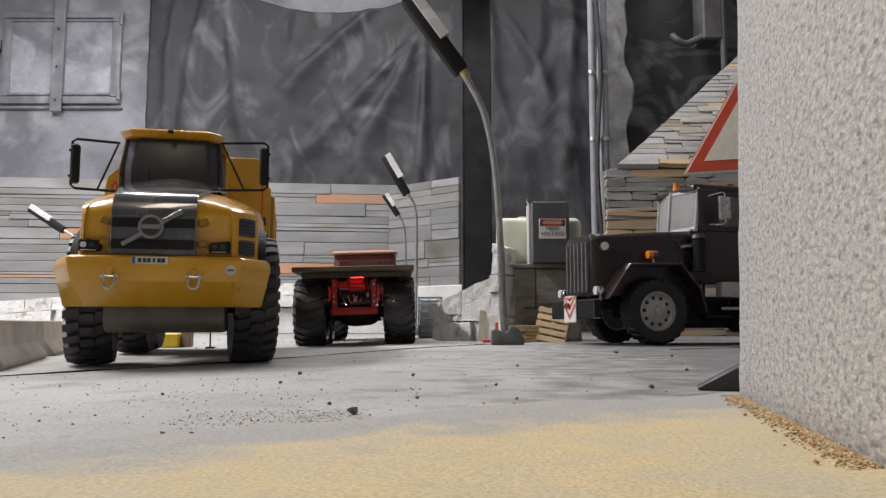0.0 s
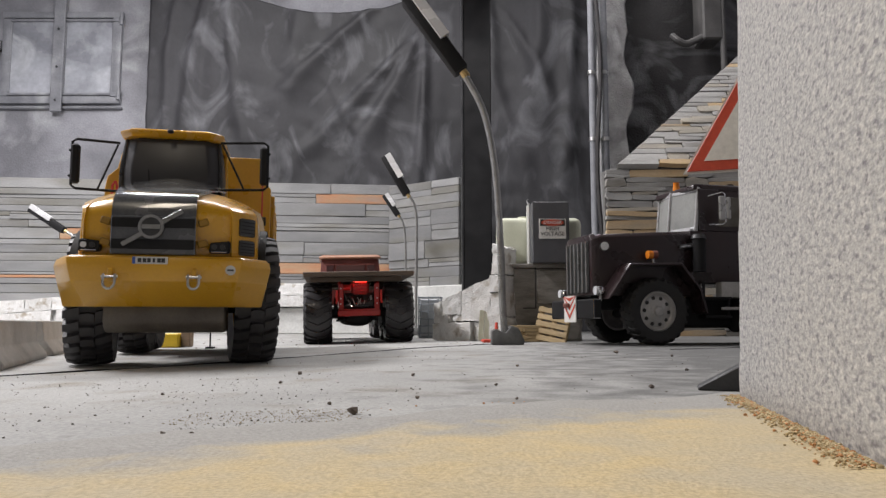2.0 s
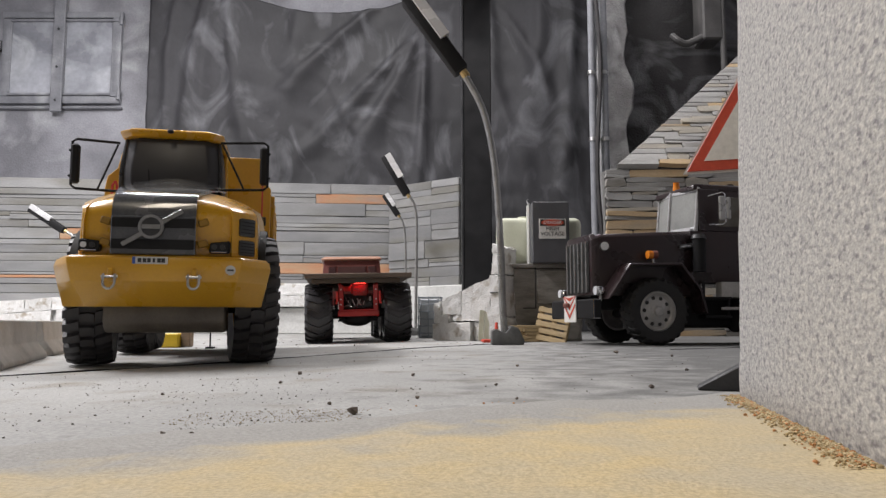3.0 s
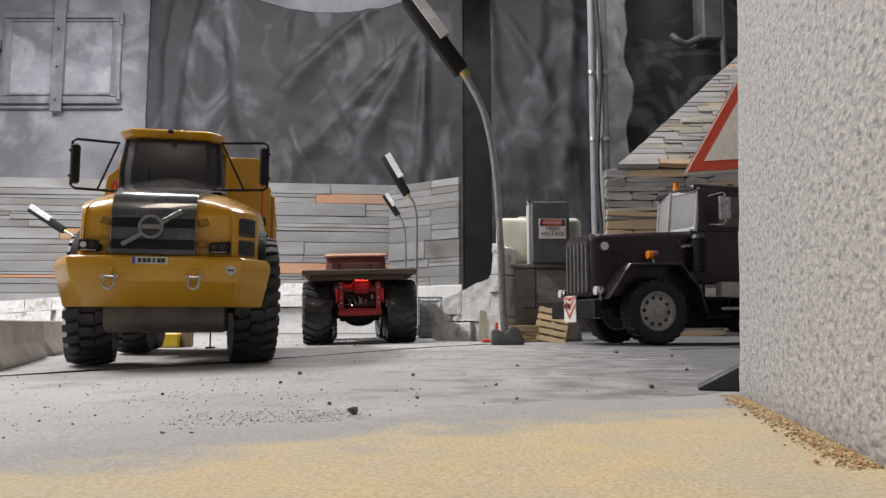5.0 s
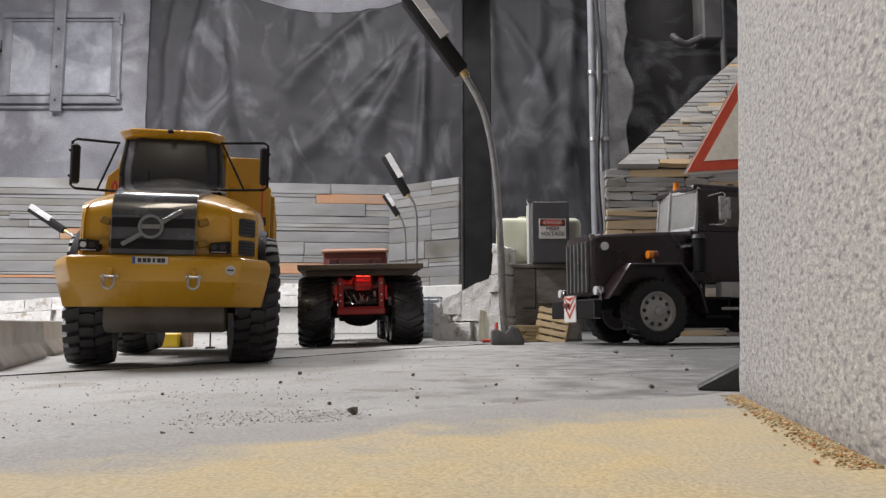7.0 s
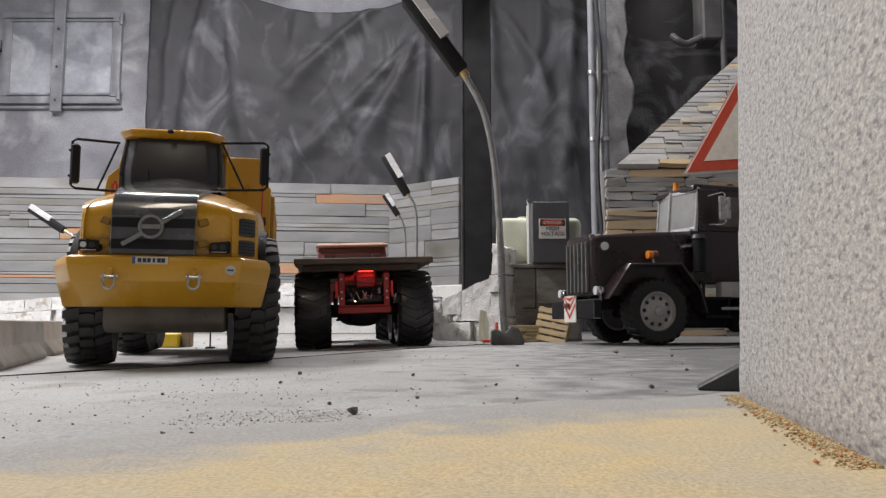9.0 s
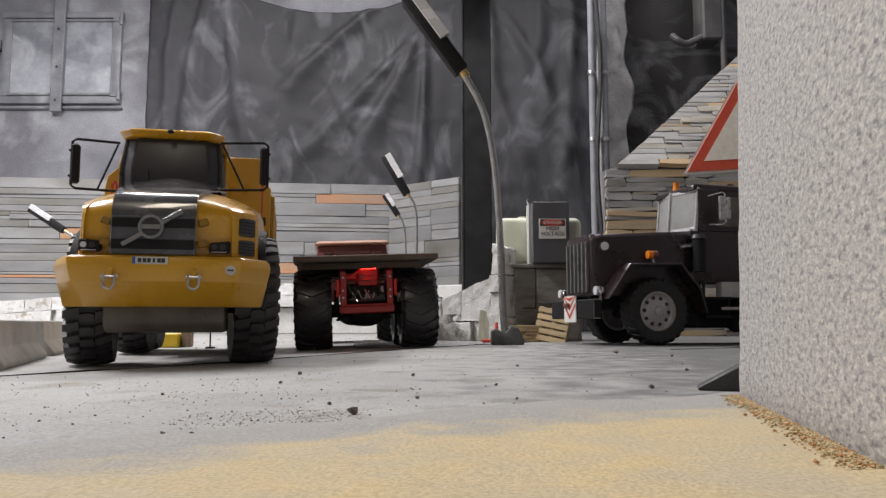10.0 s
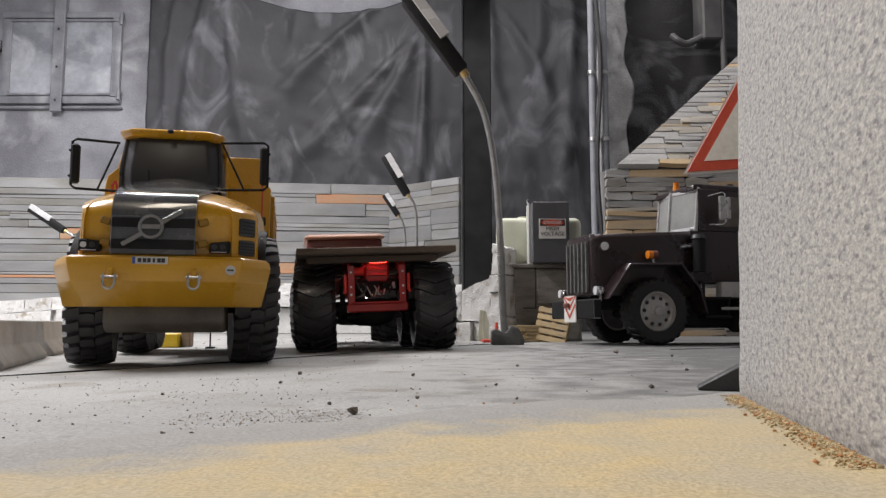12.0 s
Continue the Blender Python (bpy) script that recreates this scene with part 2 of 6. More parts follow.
# ---- the room and the diorama's ground ----
def build_floor():
    bm = bmesh.new()
    xs = [-2.2 + 0.2 * i for i in range(10)] + [-0.30 + 0.03 * i for i in range(12)] + [0.1 + 0.15 * i for i in range(8)]
    ys = [-1.5, 3.2]
    rows = [[bm.verts.new((x, y, floor_height(x))) for x in xs] for y in ys]
    for i in range(len(xs) - 1):
        bm.faces.new((rows[0][i], rows[0][i + 1], rows[1][i + 1], rows[1][i]))
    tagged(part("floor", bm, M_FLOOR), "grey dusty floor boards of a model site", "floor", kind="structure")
    # the sandy base in front of the boards: a thin uneven sheet with a ragged edge
    bm = bmesh.new()
    nx, ny = 150, 50
    grid = []
    for j in range(ny + 1):
        row = []
        for i in range(nx + 1):
            x = -0.75 + 1.5 * i / nx
            edge = 0.315 + 0.53 * x + 0.016 * noise.noise((x * 14, 0, 0)) + 0.008 * noise.noise((x * 60, 3, 0)) + 0.004 * noise.noise((x * 190, 5, 0))
            y = -0.6 + (edge + 0.6) * j / ny
            fade = min(1, (edge - y) / 0.03)
            row.append(bm.verts.new((x, y, floor_height(x) - 0.0008 + 0.0022 * fade + 0.0012 * noise.noise((x * 60, y * 60, 1)) * fade)))
        grid.append(row)
    for j in range(ny):
        for i in range(nx):
            bm.faces.new((grid[j][i], grid[j][i + 1], grid[j + 1][i + 1], grid[j + 1][i]))
    tagged(part("ground", bm, M_SAND), "yellow sandy ground with crumbs", "ground", kind="structure")
    # joints between the floor boards
    for a, b, w in (((-0.50, 0.33), (0.24, 1.475), 0.0022), ((0.30, 0.98), (0.9, 1.35), 0.0015)):
        a, b = Vector((*a, 0)), Vector((*b, 0))
        side = (b - a).normalized().cross(Vector((0, 0, 1))) * w / 2
        bm = bmesh.new()
        n = 60
        last = None
        for i in range(n + 1):
            p = a.lerp(b, i / n)
            wob = 1 + 0.5 * noise.noise(p * 30)
            rise = 0.0012 * (0.7 + 0.6 * noise.noise(p * 18 + Vector((3, 1, 0))))
            row = [bm.verts.new((*(p + s * side * wob).xy, floor_height(p.x) + up)) for s, up in ((1, -0.0004), (0.9, rise), (-0.9, rise), (-1, -0.0004))]
            if last:
                for k in range(3):
                    bm.faces.new((last[k], last[k + 1], row[k + 1], row[k]))
            last = row
        tagged(part("floor_joint", bm, M_BLACK), "dark joint between floor boards", "joint", kind="structure")


def slab(name, m, size, material, label):
    bm = bmesh.new()
    box(bm, (0, 0, 0), size)
    return tagged(part(name, bm, material, m=m), label, name.split("_")[0], kind="structure")


def build_shell():
    slab("wall_west", pose(-2.25, 0.85, 1.05), (0.1, 4.9, 2.1), M_WALL, "sprayed grey plaster wall")
    slab("wall_east", pose(1.25, 0.85, 1.05), (0.1, 4.9, 2.1), M_WALL, "sprayed grey plaster wall")
    slab("wall_south", pose(-0.5, -1.55, 1.05), (3.6, 0.1, 2.1), M_WALL, "sprayed grey plaster wall")
    slab("ceiling", pose(-0.5, 0.85, 2.15), (3.8, 5.0, 0.1), M_WALL, "grey plaster ceiling")
    slab("wall_north", pose(-0.5, 3.2, 1.05), (3.6, 0.1, 2.1), M_WALL, "sprayed grey plaster wall with a window")


# long folds of the foil: top x, z; foot x, z; width; depth
FOLDS = [(-0.08, 1.36, -0.11, 0.62, 0.022, 0.05), (-0.10, 1.28, -0.34, 0.78, 0.045, 0.06), (-0.16, 1.22, -0.54, 0.80, 0.05, 0.05), (-1.03, 1.4, -1.11, 0.78, 0.04, 0.06), (-0.92, 1.32, -0.82, 0.76, 0.05, 0.05),
         (-1.0, 1.4, -1.03, 0.85, 0.03, 0.04), (-0.62, 1.4, -0.66, 0.9, 0.07, 0.04), (-0.30, 1.4, -0.72, 1.0, 0.05, 0.04), (0.30, 1.3, 0.46, 0.98, 0.035, 0.05), (0.42, 1.4, 0.36, 0.85, 0.05, 0.05),
         (0.24, 1.0, 0.34, 0.62, 0.04, 0.05), (0.55, 1.4, 0.50, 0.6, 0.04, 0.05), (-0.45, 1.0, -0.20, 0.62, 0.05, 0.03), (-1.16, 1.4, -1.18, 0.6, 0.03, 0.04), (0.20, 1.5, 0.22, 0.7, 0.03, 0.04)]


def build_tarp(name, x0, x1, y, z0, z1, seed, label):
    """A hanging sheet of sprayed foil: long folds that fan down from its hooks, and creases."""
    bm = bmesh.new()
    nx, nz = int((x1 - x0) / 0.011), int((z1 - z0) / 0.014)
    grid = []
    for j in range(nz + 1):
        row = []
        for i in range(nx + 1):
            x = x0 + (x1 - x0) * i / nx
            # the upper edge sags between its hooks
            z = z0 + (min(z1, 1.370 + 0.5 * (x + 0.47) ** 2 + 0.012 * noise.noise((x * 9, 2, 0))) - z0) * j / nz
            d = 0.05 * noise.noise((x * 2.0, z * 0.6, seed))
            wob = 0.02 * noise.noise((x * 4, z * 3, seed + 7))
            for xt, zt, xb, zb, wide, deep in FOLDS:
                t = (zt - z) / (zt - zb)
                fade = max(0.0, min(1, 1.4 - abs(t - 0.5) * 1.6))
                off = (x + wob - (xt + (xb - xt) * t)) / (wide * (0.7 + 0.8 * max(0, min(1, t))))
                d += 0.55 * deep * fade * math.exp(-off * off) * (1.0 if off > 0 else math.exp(-off * off * 1.5))
            d += 0.012 * abs(noise.noise((x * 6 + z * 4, z * 5 - x * 3, seed + 9))) + 0.005 * noise.noise((x * 14, z * 11, seed + 3))
            d += 0.0015 * noise.noise((x * 34, z * 28, seed))
            row.append(bm.verts.new((x, y - d, z)))
        grid.append(row)
    for j in range(nz):
        for i in range(nx):
            bm.faces.new((grid[j][i], grid[j][i + 1], grid[j + 1][i + 1], grid[j + 1][i]))
    ob = part(name, bm, M_TARP)
    ob.data.set_sharp_from_angle(angle=radians(180))
    thick = ob.modifiers.new("thickness", "SOLIDIFY")
    thick.thickness = 0.002
    return tagged(ob, label, "tarp")


def build_window():
    w = thing("window_1", pose(-1.676, 3.13, 1.198), "small basement window sprayed over grey, with an iron bar", "window", kind="structure")
    W, Hh = 0.48, 0.385
    for n, c, size in (("window_frame", (0, 0.012, Hh / 2), (W + 0.05, 0.022, 0.030)), ("window_frame", (0, 0.012, -Hh / 2), (W + 0.05, 0.022, 0.034)),
                       ("window_frame", (-W / 2 - 0.005, 0.012, 0), (0.034, 0.022, Hh - 0.034)), ("window_frame", (W / 2 + 0.005, 0.012, 0), (0.034, 0.022, Hh - 0.034))):
        part(n, box(bmesh.new(), c, size, 0.005, seg=2), M_PAINTED, w)
    for side in (-1, 1):
        cx = side * W * 0.25
        for c, size in (((cx, 0.009, 0.168), (0.226, 0.014, 0.012)), ((cx, 0.009, -0.166), (0.226, 0.014, 0.012)),
                        ((cx - 0.107, 0.009, 0), (0.012, 0.014, 0.320)), ((cx + 0.107, 0.009, 0), (0.012, 0.014, 0.320))):
            part("sash_bar", box(bmesh.new(), c, size, 0.003), M_PAINTED, w)
        bm = bmesh.new()
        box(bm, (cx, 0.014, 0), (0.202, 0.008, 0.322))
        part("pane", bm, M_PAINTED_PANE, w, "sprayed-over pane")
    bm = bmesh.new()
    box(bm, (-0.005, -0.010, 0.10), (0.05, 0.012, 0.70), 0.003)
    bar = part("iron_bar", bm, M_PAINTED, w)
    for z in (-0.2, -0.05, 0.12):
        part("rivet", cyl(bmesh.new(), (-0.005, -0.020, z), (-0.005, -0.015, z), 0.005, 10), M_DARKGREY, bar)
    for z in (-0.17, 0.17):
        bm = bmesh.new()
        cyl(bm, (0.262, -0.004, z - 0.025), (0.262, -0.004, z + 0.025), 0.008, 10)
        box(bm, (0.245, -0.001, z), (0.04, 0.006, 0.02), 0.002)
        part("hinge", bm, M_PAINTED, w)
    bm = bmesh.new()
    box(bm, (-0.275, 0.0, 0.05), (0.03, 0.03, 0.05), 0.006)
    cyl(bm, (-0.275, -0.012, 0.03), (-0.275, -0.012, -0.05), 0.008, 10)
    part("latch", bm, M_DARKGREY, w, "dark latch")
    bm = bmesh.new()
    box(bm, (0, 0.012, -0.226), (0.55, 0.02, 0.014), 0.005)
    part("window_sill", bm, M_PAINTED, w)


M_PAINTED = surf("sprayed_paint", (0.19, 0.195, 0.215), (0.28, 0.287, 0.31), 0.5, scale=12, fine=150, bump=0.3, stain=(0.5, 0.51, 0.53), stain_at=(0.58, 0.75))
M_PAINTED_PANE = surf("sprayed_glass", (0.22, 0.228, 0.255), (0.44, 0.455, 0.50), 0.3, scale=5, fine=60, bump=0.05, stain=(0.55, 0.57, 0.6), stain_at=(0.53, 0.74), stain_scale=4, warp=1.5)


def stone_mesh(name, size, material, seed, amount=0.0, bev=0.003, cuts=0):
    bm = bmesh.new()
    box(bm, (0, 0, 0), size)
    if cuts:
        bmesh.ops.subdivide_edges(bm, edges=bm.edges[:], cuts=cuts, use_grid_fill=True)
        for v in bm.verts:
            q = Vector((v.co.x / size[0], v.co.y / size[1], v.co.z / size[2])) * 2
            r = max(1, (abs(q.x) ** 14 + abs(q.y) ** 14 + abs(q.z) ** 14) ** (1 / 14))
            v.co /= r
    else:
        bmesh.ops.bevel(bm, geom=bm.edges[:], offset=bev, segments=1, affect="EDGES", profile=0.5)
    if amount:
        rough_up(bm, amount, 0.6 / min(size), seed)
    mesh = bpy.data.meshes.new(name)
    bm.to_mesh(mesh)
    bm.free()
    if cuts:
        mesh.shade_smooth()
        mesh.set_sharp_from_angle(angle=radians(18))
    mesh.materials.append(material)
    return mesh


def split_stone(w, h, deep, rng):
    """A flat split stone with slanting ends, a broken upper edge and a hollow face."""
    d = min(0.35 * w, 0.6 * h)
    l0, l1, r0, r1 = (rng.uniform(0, d) * 0.5 for _ in range(4))
    x0, x1, lo, hi = -w / 2, w / 2, -h / 2, h / 2
    k = rng.uniform(-0.3, 0.3) * w
    poly = [(x0 + l0, lo + rng.uniform(0, 0.15) * h), (k, lo), (x1 - r0, lo + rng.uniform(0, 0.2) * h), (x1 - r1 * 0.3, 0), (x1 - r1, hi - rng.uniform(0, 0.22) * h), (-k, hi), (x0 + l1, hi - rng.uniform(0, 0.22) * h), (x0 + l1 * 0.2, 0)]
    bm = prism(bmesh.new(), poly, -deep / 2, deep / 2, "xz", min(0.0007, h * 0.07))
    rough_up(bm, 0.0008, 55, rng.random() * 40)
    mesh = bpy.data.meshes.new("stone")
    bm.normal_update()
    bm.to_mesh(mesh)
    bm.free()
    return mesh


def slate_panel(name, m, width, z0, z1, label, orange, rows, seed, lengths, diag=None):
    """Flat split stones in courses, each one a piece on a backing board. diag: the slope of a cut top edge."""
    rng = random.Random(seed)
    wall = thing(name, m, label, "wall", kind="structure")
    bm = bmesh.new()
    if diag:
        prism(bm, [(0, z0), (width, z0), (width, z1), (diag(z1), z1), (diag(z0 + 0.0), z0)][:4] if diag(z0) <= 0 else [(diag(z0), z0), (width, z0), (width, z1), (diag(z1), z1)], 0.004, 0.03, "xz")
    else:
        box(bm, (width / 2, 0.017, (z0 + z1) / 2), (width, 0.026, z1 - z0))
    part("backing", bm, M_GROUT if rows > 20 else M_MORTAR, wall)
    z = z0
    k = 0
    cuts = sorted(rng.uniform(0.6, 1.6) for _ in range(rows))
    rng.shuffle(cuts)
    unit = (z1 - z0) / sum(cuts)
    for c in cuts:
        h = c * unit
        x = max(0, diag(z + h / 2)) if diag else 0
        while x < width - 0.01:
            w = min(rng.uniform(*lengths), width - x)
            if width - x - w < lengths[0] * 0.5:
                w = width - x
            proud = rng.uniform(0.0, 0.008 if rows < 20 else 0.010)
            kind = (M_OCHRE if rows > 20 else M_ORANGE) if rng.random() < orange else M_SLATE if rows <= 20 else M_TAN if rng.random() < 0.35 else M_ROCK
            cut = rng.uniform(0.35, 0.65) if h > 0.02 and rng.random() < 0.4 else 1.0
            if diag and x <= max(0, diag(z + h / 2)) + 1e-6:
                cut = 2.0
                d0, d1 = diag(z), diag(z + h)
                bm = prism(bmesh.new(), [(d0, z + 0.0007), (max(d1, x + w) - 0.0012, z + 0.0007), (max(d1, x + w) - 0.0012, z + h - 0.0007), (d1, z + h - 0.0007)], -0.012 - proud / 2, 0.004, "xz", 0.001)
                w = max(d1, x + w) - x
                part("stone", rough_up(bm, 0.0014, 30, k), kind, wall, smooth=False)
            for lo, hi in ((0.0, cut), (cut, 1.0)):
                if cut < 1.5 and hi - lo > 0.1:
                    hh = h * (hi - lo)
                    if rows > 20:
                        mesh = split_stone(w + 0.002, hh + 0.0008, 0.016, rng)
                        mesh.materials.append(kind if lo == 0 else rng.choice((M_ROCK, M_ROCK, M_TAN)))
                    else:
                        mesh = stone_mesh("stone", (w - 0.0012, 0.016, hh - 0.0014), kind if lo == 0 else M_SLATE, k, 0.0016, 0.0014)
                    shared("stone", mesh, wall, pose(x + w / 2, -0.004 - proud / 2 - rng.uniform(0, 0.003), z + h * (lo + hi) / 2, rng.uniform(-1.5, 1.5), rng.uniform(-0.25, 0.25) * (8 if rows > 20 else 1), rng.uniform(-0.6, 0.6) * (3 if rows > 20 else 1)))
            x += w
            k += 1
        z += h
    return wall


M_MORTAR = surf("dark_mortar", (0.05, 0.05, 0.05), (0.08, 0.08, 0.078), 0.9, scale=50)


M_GROUT = surf("grey_grout", (0.13, 0.128, 0.122), (0.20, 0.197, 0.19), 0.9, scale=50)


def build_back():
    build_tarp("tarp", -1.262, 0.62, 3.06, -0.002, 2.11, 2.0, "dark foil tarp sprayed with grey clouds, hanging in folds")
    slate_panel("slate_wall_1", pose(-1.95, 2.72, 0, 0, 0, 6.5), 1.78, 0.09, 0.585, "wall of long grey split-stone slabs with rusty pieces", 0.13, 13, 3, (0.25, 0.9))
    slate_panel("slate_wall_2", pose(-0.205, 2.9, 0, 0, 0, -37), 0.34, 0.17, 0.575, "short angled wall of grey split-stone slabs", 0.05, 8, 14, (0.16, 0.36))
    # a rising band of white blocks along the foot of the slate, on a plinth
    low = thing("stone_wall_3", pose(-1.95, 2.72, 0, 0, 0, 6.5), "rising course of white limestone blocks on a pale plinth", "wall", kind="structure")
    part("plinth", box(bmesh.new(), (0.9, 0.0, 0.045), (1.84, 0.08, 0.100), 0.004), M_PLINTH, low)
    rng = random.Random(5)
    rise = lambda u: 0.088 + 0.100 * min(1, u / 1.2)
    x = 0.0
    k = 0
    while x < 1.80:
        w = rng.uniform(0.09, 0.24)
        for lo, hi in ((-0.09, -0.046), (-0.046, 0.0)):
            cut = rng.uniform(-0.02, 0.02)
            bm = bmesh.new()
            a, b2 = x + (cut if lo < -0.05 else 0), x + w + (cut if lo < -0.05 else 0)
            prism(bm, [(a + 0.001, rise(a) + lo + 0.001), (b2 - 0.001, rise(b2) + lo + 0.001), (b2 - 0.001, rise(b2) + hi), (a + 0.001, rise(a) + hi)], -0.066, 0.01, "xz")
            bmesh.ops.subdivide_edges(bm, edges=bm.edges[:], cuts=5, use_grid_fill=True)
            rough_up(bm, 0.003, 28, k)
            rough_up(bm, 0.001, 90, k)
            part("block", bm, M_WHITE, low)
            k += 1
        x += w
    low = thing("stone_wall_4", pose(-0.16, 2.82, 0, 0, 0, -37), "pale plaster base under the slate", "wall", kind="structure")
    part("plinth", box(bmesh.new(), (0.15, 0.01, 0.083), (0.34, 0.08, 0.18), 0.004), M_PLINTH, low)
    post = thing("post", pose(0.113, 2.42, 0), "black painted square timber post", "post")
    bm = bmesh.new()
    box(bm, (0, 0, 0.975), (0.092, 0.086, 1.95), 0.003)
    part("shaft", bm, M_BLACK, post)
    bm = bmesh.new()
    box(bm, (-0.049, -0.02, 0.975), (0.006, 0.05, 1.95), 0.001)
    part("edge_strip", bm, M_DARKGREY, post, "grey edge strip")
    bm = bmesh.new()
    box(bm, (-0.02, -0.075, 1.165), (0.16, 0.06, 0.03), 0.003)
    part("bracket", bm, M_PINE, post, "pale wooden bracket")


def build_right():
    # pipes beside the foil
    for x, r, mat_, lab in ((0.485, 0.012, M_PAINTED, "grey painted pipe"), (0.523, 0.013, M_PAINTED, "grey painted pipe")):
        p = thing("pipe", pose(x, 2.33, 0), lab + " running up the wall", "pipe", "wall pipes")
        part("tube", cyl(bmesh.new(), (0, 0, 0), (0, 0, 2.05), r, 16), mat_, p)
        for z in (0.62, 0.84, 1.3):
            part("clip", cyl(bmesh.new(), (0, 0, z), (0, 0, z + 0.012), r + 0.003, 16), M_STEEL, p)
    bm = bmesh.new()
    pts = [(0.50 + 0.008 * math.sin(z * 9), 2.31, z) for z in [0.3 + 0.1 * i for i in range(17)]]
    tube(bm, pts, 0.007, 8, 4)
    tagged(part("cable", bm, M_RUBBER), "black cable hanging beside the pipes", "cable")
    # plaster pier and sooty niche wall
    bm = bmesh.new()
    box(bm, (0.575, 2.42, 1.05), (0.085, 0.10, 2.1), 0.006)
    bmesh.ops.subdivide_edges(bm, edges=[e for e in bm.edges if abs(e.verts[0].co.z - e.verts[1].co.z) > 1], cuts=70, use_grid_fill=True)
    bmesh.ops.subdivide_edges(bm, edges=[e for e in bm.edges if e.calc_length() > 0.05], cuts=3, use_grid_fill=True)
    for v in bm.verts:
        if v.co.x > 0.60:
            v.co.x += 0.035 * max(-0.3, noise.noise((v.co.z * 7, 3, 1))) + 0.012 * noise.noise((v.co.z * 21, 5, 1))
    rough_up(bm, 0.012, 9, 2)
    tagged(part("wall_pier", bm, M_PIER), "grey rough plaster pier", "wall", kind="structure")
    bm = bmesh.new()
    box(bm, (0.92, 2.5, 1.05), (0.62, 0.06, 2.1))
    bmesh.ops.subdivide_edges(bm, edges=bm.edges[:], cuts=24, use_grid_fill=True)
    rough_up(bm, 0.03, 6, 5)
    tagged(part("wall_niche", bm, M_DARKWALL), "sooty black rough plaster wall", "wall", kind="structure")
    bm = bmesh.new()
    box(bm, (0.893, 2.40, 1.30), (0.066, 0.10, 0.66), 0.006)
    tagged(part("pipe_box", bm, M_SOOTBOX), "dark grey box on the sooty wall", "box")
    bm = bmesh.new()
    tube(bm, [(0.772, 2.40, 1.0), (0.785, 2.38, 0.975), (0.815, 2.38, 0.965), (0.866, 2.37, 0.985)], 0.012, 10, 5)
    cyl(bm, (0.928, 2.36, 0.86), (0.928, 2.36, 1.6), 0.010, 12)
    tagged(part("conduit", bm, M_SOOTBOX), "dark conduit on the sooty wall", "pipe")
    # slate wall and the slope of slates above it
    slate_panel("slate_wall_5", pose(0.445, 2.0, 0), 0.6, 0.0, 0.455, "wall of grey and ochre split stones", 0.20, 24, 21, (0.05, 0.17))
    slate_panel("slate_slope", pose(0.455, 1.985, 0.458, -31, 0, 0), 0.6, 0.0, 0.47, "slope of grey and ochre split stones", 0.10, 25, 33, (0.03, 0.14), diag=lambda z: 0.02 + 0.95 * z)


def build_granite():
    bm = bmesh.new()
    box(bm, (0.10, 0.14, 0.22), (0.20, 0.42, 0.44), 0.004, seg=2)
    bmesh.ops.subdivide_edges(bm, edges=[e for e in bm.edges if e.calc_length() > 0.1], cuts=40, use_grid_fill=True)
    rough_up(bm, 0.0005, 120, 3)
    ob = part("granite_block", bm, M_GRANITE, m=pose(0.1363, 0.352, floor_height(0.13) - 0.002, 0, 1.8, -11.4) @ Matrix.Translation((0.002, -0.352, 0)))
    tagged(ob, "rough grey speckled granite block standing on the floor", "granite block")


build_floor()
build_shell()
build_window()
build_back()
build_right()
build_granite()


# ---- the red chassis truck that backs up ----
def tyre_mesh(name, r, w, lugs, lug_h, chevron=0.6, shoulder=0.86, rim=0.55, lug_w=0.32, material=None):
    """A tyre turned about x, with slanted lugs that meet in the middle."""
    bm = bmesh.new()
    rr = r - lug_h
    prof = [(r * rim, -w * 0.42), (r * 0.75, -w * 0.5), (rr * shoulder, -w * 0.5), (rr * 0.97, -w * 0.4), (rr, -w * 0.2), (rr, w * 0.2), (rr * 0.97, w * 0.4), (rr * shoulder, w * 0.5), (r * 0.75, w * 0.5), (r * rim, w * 0.42)]
    lathe(bm, prof, "x", 40)
    step = 2 * math.pi / lugs
    for k in range(lugs):
        for side in (-1, 1):
            a0 = step * (k + (0.25 if side > 0 else -0.25) * (1 if abs(chevron) < 0.5 else 0))
            pts = [(0.02, 0.0), (0.25, 0.33), (0.42, 0.62), (0.5, 0.8)]
            rows = []
            for u, v in pts:
                a = a0 + chevron * step * v * 1.6
                da = step * lug_w / 2
                top = r if u < 0.4 else r * 0.985 if u < 0.45 else r * 0.93
                bot = rr * 0.93 if u < 0.45 else rr * 0.84
                x = side * u * w
                quad = []
                for rad, ang in ((bot, a - da), (top, a - da * 0.7), (top, a + da * 0.7), (bot, a + da)):
                    quad.append((x * (1.02 if rad == top else 1.0), rad * math.cos(ang), rad * math.sin(ang)))
                rows.append(quad)
            loft(bm, rows)
    mesh = bpy.data.meshes.new(name)
    bm.normal_update()
    bm.to_mesh(mesh)
    bm.free()
    mesh.shade_smooth()
    mesh.set_sharp_from_angle(angle=radians(30))
    mesh.materials.append(material or M_RUBBER)
    return mesh


